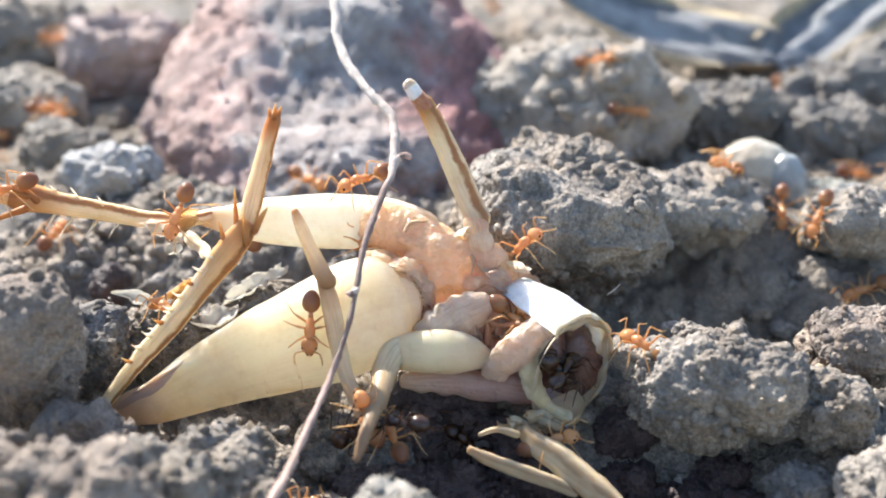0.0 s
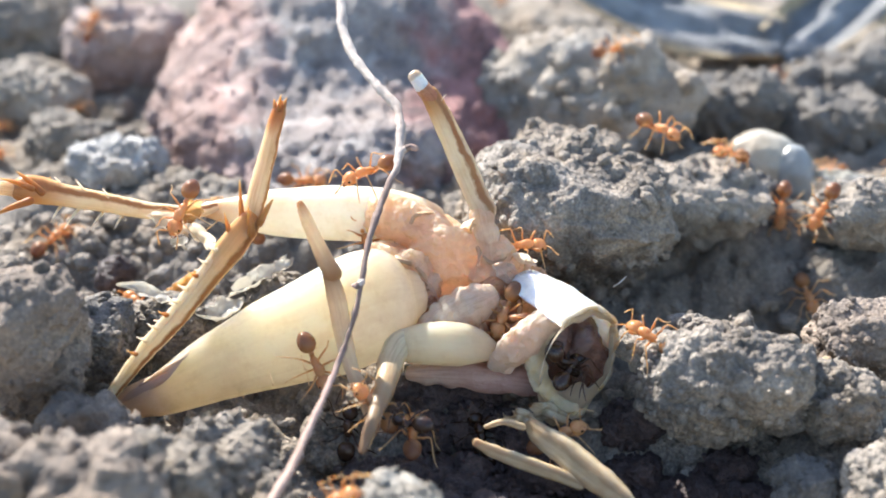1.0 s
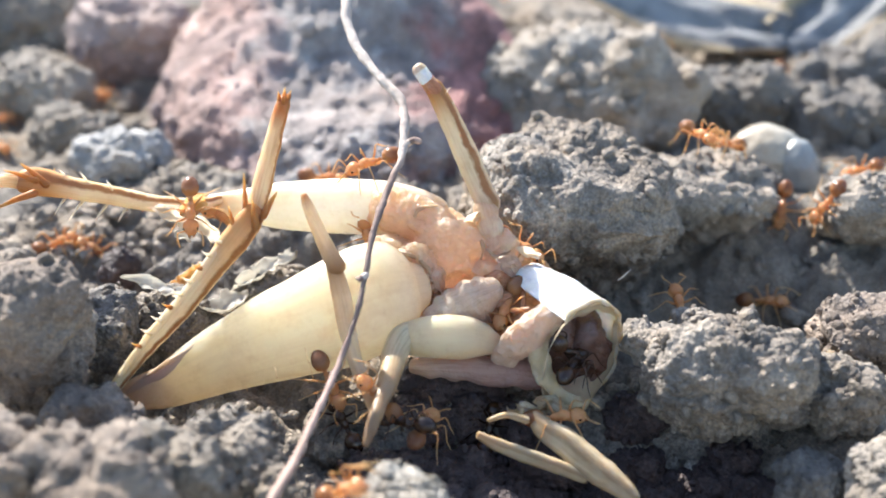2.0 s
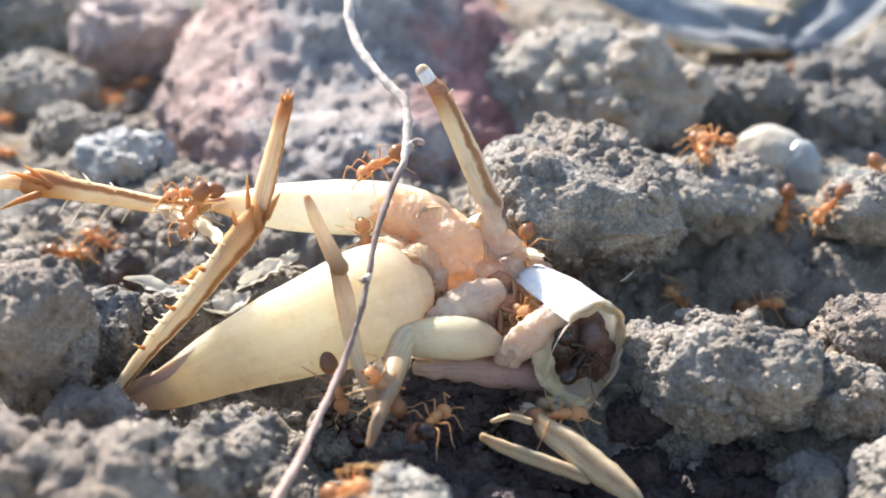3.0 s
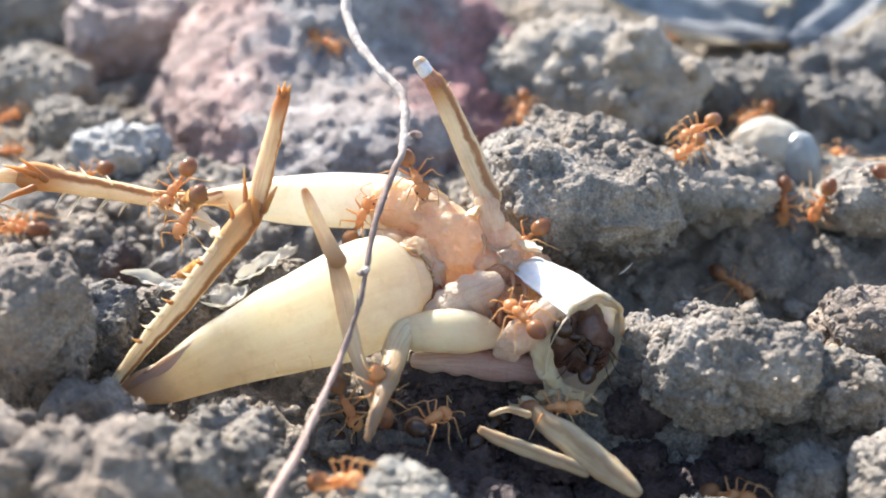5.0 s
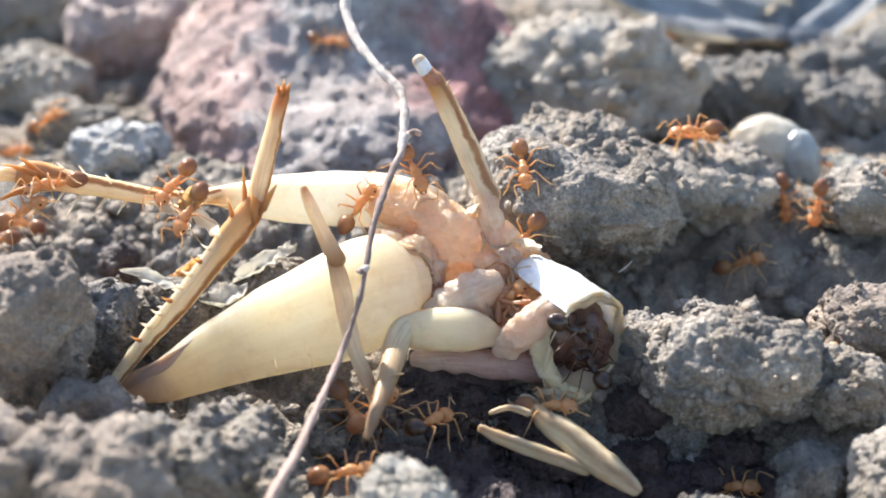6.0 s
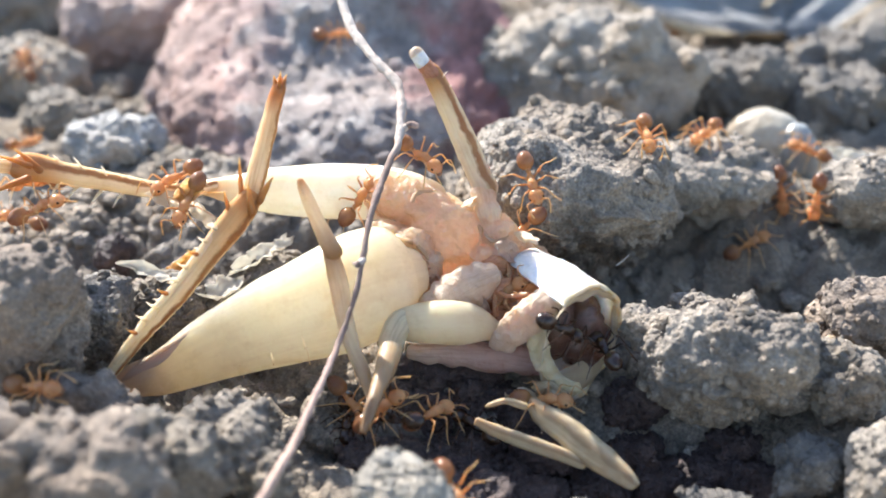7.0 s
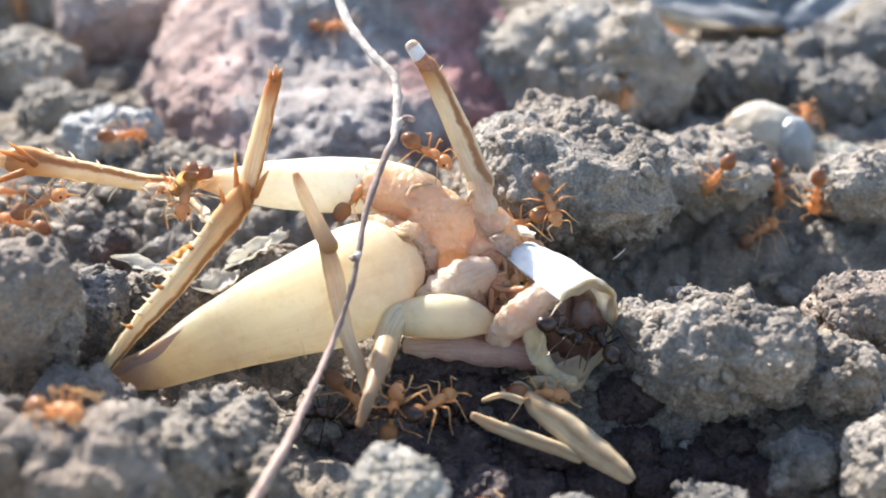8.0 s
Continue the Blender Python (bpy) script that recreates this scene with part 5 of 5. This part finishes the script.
def motions():
    """The ants' ways and the swing of their legs and feelers."""
    ways = [
        (0.6, [
            (0, at(-3.47, 1.89, 7.50, -20, 17, -165)),
            (1, at(-3.52, 2.05, 7.41, -20, 18, -163)),
            (1.5, at(-3.57, 2.10, 7.44, -20, 15, -165)),
            (3, at(-3.27, 2.04, 7.54, -18, 21, -150)),
            (3.5, at(-2.28, 1.73, 7.33, 7, 19, -71)),
            (4, at(-1.64, 1.44, 7.01, 13, 27, -51)),
            (4.5, at(-1.43, 1.42, 6.73, 11, 35, -59)),
            (6, at(-1.43, 1.56, 6.95, 9, 32, -64)),
            (6.5, at(-1.28, 1.67, 7.00, 8, 33, -66)),
            (7, at(-0.98, 2.01, 7.10, 17, 24, -36)),
            (8, at(-0.35, 2.13, 6.89, 19, 23, -27)),
        ]),
        (0.5, [
            (0, at(-3.65, 2.00, 3.99, -12, -64, 116)),
            (2.8, at(-4.11, 1.51, 3.71, -11, -63, 113)),
            (3.5, at(-4.25, 1.11, 4.53, -35, -76, 147)),
            (4.5, at(-3.81, 1.11, 4.59, 31, -66, 27)),
            (6, at(-3.92, 1.65, 5.17, 23, -49, 26)),
            (7, at(-3.72, 1.83, 5.08, 23, -48, 26)),
            (8, at(-3.69, 1.87, 4.87, 23, -44, 22)),
        ]),
        (0.9, [
            (0, at(-5.77, -4.16, 2.67, -2, 62, -95)),
            (0.5, at(-5.96, -4.62, 1.63, 3, 58, -82)),
            (1, at(-5.90, -5.32, 0.66, 16, 50, -48)),
            (1.7, at(-5.51, -5.89, -0.26, 17, 49, -46)),
            (2.8, at(-5.34, -5.63, -0.53, 16, 60, -54)),
            (3.5, at(-5.22, -5.49, -0.90, 17, 59, -52)),
            (5, at(-4.83, -5.45, -2.16, 20, 54, -40)),
            (8, at(-4.26, -5.20, -2.79, 21, 39, -24)),
        ]),
        (0.4, [
            (0, at(-12.55, 0.28, 6.47, -10, 48, -116)),
            (1, at(-12.62, 0.29, 6.20, -11, 46, -118)),
            (1.7, at(-12.53, 0.22, 6.01, 4, 50, -80)),
            (3.5, at(-12.46, 0.13, 5.66, -12, 44, -123)),
            (4.5, at(-12.58, 0.10, 5.34, -12, 44, -121)),
            (6.5, at(-12.46, 0.32, 5.38, -13, 42, -124)),
            (8, at(-12.33, 0.66, 5.44, -4, 48, -101)),
        ]),
        (0.8, [
            (0, at(-20.85, -0.17, 7.74, -20, 18, -163)),
            (0.6, at(-22.65, -0.53, 7.10, -20, 11, -168)),
            (1.5, at(-25.24, -1.38, 6.07, -21, 20, -171)),
            (8, at(-25.85, -1.16, 4.89, -21, 20, -171)),
        ]),
        (0.9, [
            (0, at(-13.18, -2.32, 2.13, 8, 2, 140)),
            (1, at(-16.91, 5.15, -1.73, -10, -9, 133)),
            (1.5, at(-20.87, 8.51, -1.47, -22, -19, 160)),
            (2.8, at(-20.87, 10.54, -0.48, -28, -32, 178)),
            (3.5, at(-20.49, 10.28, -0.78, -14, -28, 158)),
            (4.5, at(-23.69, 10.15, 0.01, -24, -4, 159)),
            (6, at(-25.61, 7.40, 0.38, -24, 11, 178)),
            (8, at(-28.67, 6.47, -0.25, -19, 6, 168)),
        ]),
        (0.7, [
            (0, at(-25.47, -1.55, 5.79, 20, -0, -1)),
            (4.7, at(-23.07, -1.59, 5.20, 21, -10, 5)),
            (5.8, at(-20.57, -0.96, 5.76, 22, -26, 6)),
            (6.5, at(-19.63, -0.78, 5.79, 22, -27, 7)),
            (7, at(-19.26, -0.82, 5.50, 22, -22, 5)),
            (8, at(-18.93, -0.66, 5.40, 22, -22, 5)),
        ]),
        (1.0, [
            (0, at(-31.86, 44.55, 4.42, 39, 1, -28)),
            (1, at(-28.31, 41.64, 5.55, 6, -43, 74)),
            (1.7, at(-29.77, 56.13, 3.35, 12, -39, 68)),
            (3, at(-35.13, 85.91, 0.91, 12, -38, 62)),
            (8, at(-36.38, 98.17, 0.17, 10, -42, 64)),
        ]),
        (1.0, [
            (0, at(-29.03, 30.72, 2.42, 31, 10, 36)),
            (2.8, at(-28.03, 37.99, -0.18, 31, -3, 46)),
            (3, at(-27.00, 37.08, -0.08, 29, 12, 41)),
            (3.5, at(-23.19, 33.39, -0.39, 17, 14, -48)),
            (4, at(-18.65, 19.32, 1.70, 23, 60, -38)),
            (4.5, at(-22.02, 17.56, 1.20, -40, 20, -165)),
            (6, at(-18.96, -0.68, 6.89, 32, 3, -156)),
            (8, at(-26.01, 12.12, 0.47, -22, -8, -162)),
        ]),
        (1.0, [
            (0, at(-28.18, 29.05, 1.96, 25, -14, 53)),
            (2.8, at(-26.35, 38.97, 0.22, 27, -4, 44)),
            (3.5, at(-23.24, 41.43, 1.11, 35, -37, 15)),
            (4, at(-19.86, 37.01, 4.34, 33, -25, -21)),
            (4.5, at(-8.46, 28.00, 6.55, 21, 21, -40)),
            (6, at(-7.85, 27.80, 6.56, 29, 6, -11)),
            (6.5, at(-7.18, 27.56, 6.49, 27, 8, -1)),
            (7, at(-7.16, 27.57, 6.50, 30, 1, 4)),
            (8, at(-7.19, 27.73, 6.56, 29, 1, 4)),
        ]),
        (0.8, [
            (0, at(11.85, 26.58, 7.21, 27, -12, -18)),
            (1, at(12.46, 26.23, 7.47, 28, -11, 9)),
            (1.5, at(15.63, 36.80, 4.67, 18, -3, 26)),
            (3.5, at(16.70, 36.34, 4.61, 27, 17, 22)),
            (6, at(19.92, 49.68, 1.02, 25, 10, 31)),
            (8, at(18.25, 38.10, 3.33, 27, 20, 24)),
        ]),
        (0.9, [
            (0, at(13.77, 24.56, 4.20, 41, 10, 5)),
            (1, at(12.85, 10.24, 6.92, 19, 11, -45)),
            (1.5, at(14.29, 9.51, 6.74, 19, 2, -55)),
            (3, at(15.29, 11.92, 4.69, 7, 16, -82)),
            (3.5, at(14.76, 9.79, 4.25, -13, 58, -108)),
            (4.5, at(14.03, 10.44, 4.47, -33, 2, -160)),
            (6, at(15.26, 12.08, 4.91, 21, -6, -33)),
            (7, at(11.13, 6.30, 6.59, -10, 20, -90)),
            (8, at(12.96, 23.96, 2.81, -7, 29, -96)),
        ]),
        (0.4, [
            (0, at(21.72, 13.65, 1.28, -8, 51, -101)),
            (2, at(20.79, 12.46, 1.14, -17, 67, -117)),
            (4, at(20.69, 12.36, 1.00, -33, 76, -129)),
            (6, at(20.66, 12.40, 1.04, 11, 69, -68)),
            (8, at(20.68, 12.48, 1.11, 12, 71, -71)),
        ]),
        (0.6, [
            (0, at(22.56, 8.64, 2.87, -6, 52, -131)),
            (1.5, at(22.57, 9.10, 2.69, -32, 61, -167)),
            (3.5, at(22.66, 9.00, 2.62, -41, 55, 168)),
            (4.5, at(22.41, 9.17, 2.65, -83, 65, 139)),
            (6, at(21.96, 9.57, 2.12, -125, 86, 131)),
            (8, at(22.25, 9.21, 2.24, -176, 80, 68)),
        ]),
        (0.9, [
            (0, at(28.71, 40.36, 0.88, -1, 36, -100)),
            (1.5, at(28.12, 41.50, 0.53, -2, 27, -106)),
            (3, at(28.07, 39.96, 0.84, -6, 30, -119)),
            (3.5, at(24.55, 29.80, 0.83, 21, 16, -63)),
            (4.5, at(21.87, 25.12, 1.79, -9, 19, -126)),
            (6, at(24.42, 31.17, 0.49, -30, 36, 144)),
            (7, at(24.45, 30.05, 0.76, -35, 31, 135)),
            (8, at(24.49, 30.34, 1.03, -26, 0, 137)),
        ]),
        (0.9, [
            (0, at(31.53, 19.39, 1.05, -16, -13, 115)),
            (3.7, at(30.15, 19.91, 0.07, -16, -3, 116)),
            (4.5, at(26.57, 16.67, 1.83, -16, -29, 116)),
            (5.8, at(26.05, 20.96, -0.13, -27, -5, 132)),
            (6.5, at(23.40, 16.56, 2.03, -32, -19, 178)),
            (7, at(23.08, 16.17, 2.18, -32, -21, 179)),
            (8, at(25.02, 21.82, 1.76, 4, -31, 79)),
        ]),
        (0.8, [
            (0, at(10.16, -4.82, 1.63, -24, -5, 133)),
            (0.5, at(10.27, -4.94, 1.64, -25, -3, 133)),
            (1, at(10.16, -4.78, 1.65, -25, -8, 134)),
            (1.5, at(11.66, -2.45, 1.09, -13, -21, 95)),
            (3, at(13.10, 7.65, -2.58, -59, -41, -139)),
            (3.5, at(11.91, -0.86, 0.87, 3, 18, -86)),
            (4.5, at(15.83, 8.10, -3.06, 22, 39, -50)),
            (6, at(17.88, 8.63, -1.63, 33, -21, -10)),
            (8, at(19.21, 9.33, -0.76, 28, -20, 29)),
        ]),
        (0.8, [
            (0, at(25.45, 7.47, -1.40, -26, 23, -176)),
            (2.8, at(18.36, 7.24, -3.16, 29, -17, -13)),
            (3.5, at(20.23, 6.90, -3.00, 26, -6, -35)),
            (4, at(20.01, -4.49, 2.75, 16, -18, 8)),
            (4.7, at(24.55, 1.03, 0.52, 16, 4, 38)),
            (8, at(28.54, 4.72, -1.71, 25, 1, 22)),
        ]),
        (0.5, [
            (0, at(5.80, -7.17, -2.29, 21, -16, 3)),
            (1, at(5.98, -7.05, -2.40, 22, -24, 7)),
            (1.5, at(5.76, -6.93, -2.13, 21, -9, -4)),
            (3.5, at(5.56, -6.78, -1.80, 21, -9, -9)),
            (4.5, at(5.53, -6.73, -1.84, 21, -10, -10)),
            (6.5, at(5.09, -6.63, -1.91, 20, -5, -13)),
            (8, at(5.12, -6.57, -2.00, 20, -4, -15)),
        ]),
        (0.5, [
            (0, at(-1.99, -7.60, -1.69, 5, -13, 111)),
            (1.5, at(-1.14, -7.60, -2.06, 24, -4, 80)),
            (3.5, at(-0.71, -7.60, -1.53, 20, -3, 48)),
            (4.5, at(-0.73, -7.60, -1.79, 22, 9, 50)),
            (6.5, at(-0.60, -7.60, -2.10, 21, 5, 42)),
            (8, at(-0.15, -7.60, -1.78, 23, -3, 42)),
        ]),
        (0.4, [
            (0, at(-3.26, -7.76, 0.09, -43, -72, 167)),
            (1.5, at(-3.39, -7.82, 0.03, -31, -51, -179)),
            (3.5, at(-3.19, -7.48, 0.49, -36, -59, -178)),
            (4.5, at(-3.15, -7.39, 0.36, -37, -64, 170)),
            (6.5, at(-2.55, -8.03, -1.17, 24, -35, -1)),
            (8, at(-1.74, -7.82, -1.35, 31, -76, 39)),
        ]),
        (0.4, [
            (0, at(3.95, -2.54, 1.90, 19, 33, -28)),
            (1.5, at(3.31, -2.35, 1.78, -17, 44, -138)),
            (3.5, at(4.03, -2.63, 1.65, 27, -39, -15)),
            (4.2, at(3.76, -5.25, 2.59, -22, 25, 159)),
            (4.7, at(3.84, -5.45, 2.27, -18, 11, 146)),
            (5.8, at(3.65, -2.17, 1.77, 28, -52, 12)),
            (8, at(3.62, -2.12, 1.42, 24, -32, -2)),
        ]),
        (0.4, [
            (0, at(4.80, 0.86, 4.37, 22, -36, 18)),
            (2, at(3.90, 0.73, 3.56, 21, 30, -16)),
            (4, at(4.15, 0.79, 3.38, -21, 21, -170)),
            (6, at(4.32, 1.01, 3.47, -22, 45, -152)),
            (8, at(4.35, 1.20, 3.35, -21, 20, -171)),
        ]),
        (0.8, [
            (0, at(-6.06, -11.28, -3.06, 17, 22, 48)),
            (1.5, at(-3.38, -16.56, 0.98, 38, -36, -36)),
            (4.5, at(-3.35, -16.60, 1.19, 29, -32, -38)),
            (5.8, at(-4.89, -10.82, -2.69, 20, -5, -10)),
            (6, at(-4.32, -10.34, -2.94, 20, -5, 5)),
            (6.2, at(-1.57, -15.39, 1.82, 20, -15, 20)),
            (6.45, at(-0.90, -5.12, -4.43, 20, 10, 20)),
            (6.8, at(0.38, -13.00, -1.28, 20, 30, -60)),
            (7.1, at(0.81, -14.00, -1.91, 20, 25, -60)),
            (7.5, at(1.48, -14.50, -2.18, 20, 15, -40)),
            (8, at(3.04, -14.50, -3.04, 20, 10, -30)),
        ]),
        (1.0, [
            (0, at(6.51, 73.71, 0.81, 6, 39, -68)),
            (3.5, at(5.05, 59.73, 1.28, -6, 32, -73)),
            (4, at(4.25, 31.26, 5.45, 1, 31, -87)),
            (4.5, at(5.51, 27.37, 4.52, -10, 66, -120)),
            (4.7, at(5.64, 26.56, 3.05, 1, 32, -104)),
            (6, at(4.33, 3.22, 6.54, 17, 35, -83)),
            (8, at(5.90, 1.84, 4.49, 29, 45, -62)),
        ]),
        (0.8, [
            (0, at(-7.75, 15.61, 2.35, 22, 14, -34)),
            (1, at(-8.32, 15.07, 2.05, 39, 1, -4)),
            (1.5, at(-7.70, 15.15, 2.15, 27, -2, -4)),
            (2.8, at(-6.42, 5.80, 3.84, 21, 19, -9)),
            (8, at(-5.98, 6.32, 2.30, 21, 18, -10)),
        ]),
        (0.7, [
            (0, at(14.75, -8.21, -5.62, -31, -3, 138)),
            (3, at(13.86, -7.79, -5.90, -28, 9, 147)),
            (4.5, at(13.31, -10.38, -4.45, 20, -17, -67)),
            (6.5, at(14.06, -7.65, -5.69, 35, -16, -28)),
            (8, at(11.67, -7.11, -6.81, -20, 49, -148)),
        ]),
        (0.9, [
            (0, at(-24.89, -4.11, -2.63, 24, -3, 15)),
            (5.8, at(-22.77, -3.91, -2.79, 24, -15, -14)),
            (6.5, at(-17.34, -9.67, 1.11, 36, -10, -17)),
            (7, at(-17.10, -10.49, 1.39, 35, -7, -23)),
            (7.5, at(-16.75, -10.69, 1.19, 39, -12, -28)),
            (8, at(-13.83, -16.79, 3.90, 19, -13, -31)),
        ]),
        (1.0, [
            (0, at(-33.13, 30.02, 0.49, 33, 5, 16)),
            (4.5, at(-33.40, 28.58, 0.75, 24, -1, 59)),
            (6, at(-26.68, 23.04, 2.56, 42, -31, -6)),
            (6.5, at(-29.27, 27.01, 2.78, -20, -21, 122)),
            (7, at(-30.59, 31.37, 3.40, -13, -36, 117)),
            (8, at(-35.93, 47.01, 3.03, -1, -55, 118)),
        ]),
        (1.0, [
            (0, at(-31.82, 23.70, 0.84, 21, 10, 30)),
            (6.8, at(-29.10, 23.71, -0.28, 26, -11, -4)),
            (7.5, at(-23.04, 18.44, 2.20, 42, -13, -26)),
            (8, at(-20.00, 17.82, 2.13, 36, 5, 19)),
        ]),
        (0.8, [
            (0, at(-22.74, 10.97, 0.58, 11, -9, 74)),
            (1.5, at(-23.14, 10.39, -0.31, 23, -15, 42)),
            (3.5, at(-22.03, 9.25, -0.88, 26, 10, -3)),
            (4.5, at(-24.12, 10.12, -0.01, -21, -2, 149)),
            (6, at(-24.95, 10.26, 0.22, -24, -4, 159)),
            (8, at(-23.85, 7.86, 0.43, -25, -19, -174)),
        ]),
        (0.5, [
            (0, at(17.27, 12.16, 4.58, -30, -24, -146)),
            (2.8, at(16.14, 12.83, 4.95, -19, -14, -147)),
            (3.5, at(14.76, 8.73, 6.68, -23, -14, -163)),
            (4.5, at(14.37, 8.61, 6.68, -17, 10, -133)),
            (6, at(14.03, 8.45, 6.52, -23, 9, 179)),
            (6.5, at(15.06, 12.30, 4.94, -22, 9, -172)),
            (7, at(15.72, 12.22, 4.55, -15, 11, -132)),
            (8, at(16.15, 8.62, 3.54, -95, 60, 153)),
        ]),
        (0.6, [
            (0, at(29.81, 23.99, -0.33, 30, 16, 24)),
            (1, at(26.25, 20.12, 0.59, -28, -8, -147)),
            (1.7, at(26.41, 17.03, 1.56, -30, 2, -167)),
            (4, at(25.35, 8.53, 4.18, 30, 16, 8)),
            (8, at(29.59, 12.44, 1.55, 27, 20, 33)),
        ]),
        (0.5, [
            (0, at(-10.70, 3.12, 4.23, -21, -30, 164)),
            (2, at(-11.61, 2.48, 4.27, -23, -30, -179)),
            (3, at(-12.93, 1.21, 6.20, -20, 1, -163)),
            (3.5, at(-13.03, 1.37, 6.22, -19, 11, -159)),
            (4.5, at(-13.25, 1.60, 6.22, -13, 41, -125)),
            (6, at(-13.50, 1.61, 6.18, -14, 33, -130)),
            (6.5, at(-13.30, 1.72, 6.14, -15, 29, -134)),
            (7, at(-13.39, 1.71, 5.96, -17, 19, -144)),
            (8, at(-12.84, 1.63, 5.44, -18, 13, -154)),
        ]),
        (0.3, [
            (0, at(5.75, -4.93, 0.23, 28, 45, 40)),
            (1.5, at(5.75, -4.76, 0.20, 28, 45, 40)),
            (3, at(5.86, -4.51, 0.64, 28, 45, 40)),
            (4.5, at(5.98, -4.40, 0.51, 28, 45, 40)),
            (6, at(5.87, -5.25, 1.44, 25, 35, 25)),
            (6.5, at(5.83, -5.21, 1.30, 25, 35, 25)),
            (7, at(5.49, -5.23, 1.13, 25, 35, 25)),
            (7.5, at(5.31, -5.33, 0.90, 25, 35, 25)),
            (8, at(5.70, -5.35, 0.70, 25, 35, 25)),
        ]),
        (0.3, [
            (0, at(6.45, -4.71, 0.20, 9, -6, 63)),
            (1.5, at(6.36, -4.78, -0.32, 9, -5, 63)),
            (3.5, at(6.44, -4.62, -0.27, 9, -5, 63)),
            (4.5, at(7.00, -4.59, -0.38, 9, -5, 63)),
            (6, at(7.21, -5.18, -0.70, -6, -5, 108)),
            (6.5, at(7.74, -4.96, -0.45, -6, -5, 107)),
            (7, at(7.91, -4.82, -0.25, -6, -5, 107)),
            (7.5, at(8.08, -4.83, -0.29, -6, -5, 107)),
            (8, at(8.02, -4.75, -0.25, -6, -5, 107)),
        ]),
        (0.3, [
            (0, at(1.57, -4.25, -4.02, -30, -32, 161)),
            (3, at(2.50, -4.05, -4.09, 30, -32, 41)),
            (4.5, at(2.45, -4.24, -4.24, 33, -20, 22)),
            (6, at(2.06, -6.85, -3.26, 6, 13, 119)),
            (8, at(0.99, -4.61, -4.74, -35, -45, 156)),
        ]),
        (0.3, [
            (0, at(-3.35, -7.32, -0.97, 99, -40, -45)),
            (3.5, at(-5.17, -4.92, -3.42, -23, -19, 142)),
            (6, at(-4.19, -5.58, -3.66, 20, 13, -17)),
            (8, at(-5.35, -6.04, -3.41, -24, -16, -179)),
        ]),
        (0.3, [
            (0, at(-1.68, -8.60, -0.63, 20, 10, 160)),
            (3.5, at(-1.98, -8.60, -1.74, 20, 10, 150)),
            (6, at(-2.31, -8.60, -1.90, 20, 10, 155)),
            (8, at(-2.14, -8.60, -2.03, 20, 10, 165)),
        ]),
    ]
    first_ant.scale = (ANT_SCALE,) * 3
    shaded_ant.scale = (ANT_SCALE,) * 3
    ants = [first_ant] + [copy_thing(first_ant, rows[0][1]) for _, rows in ways[1:FEEDING]]
    ants += [shaded_ant] + [copy_thing(shaded_ant, rows[0][1]) for _, rows in ways[FEEDING + 1:]]
    for n, (ant, (speed, rows)) in enumerate(zip(ants, ways)):
        walk(ant, rows)
        gait = 0
        for limb in ant.children:
            kind = limb.name.split(".")[0]
            if kind not in ("leg", "antenna"):
                continue
            hip = limb.location.copy()
            swing = (13 if kind == "leg" else 12) * min(speed, 1.0)
            beat = 2.2 * speed + 0.6
            start = 0.5 * (gait % 2) + 0.25 * (gait // 2 % 2) + 0.13 * n
            count = 2 + int(8 * max(2, 6 * beat / 3))
            steps = []
            for i in range(count + 1):
                t = 8.0 * i / count
                w = math.sin(2 * math.pi * (beat * t + start))
                steps.append((t, Matrix.Translation(hip) @ pose(0, 0, 0, 4 * w * speed, 0, swing * w)))
            walk(limb, steps)
            gait += 1


motions()
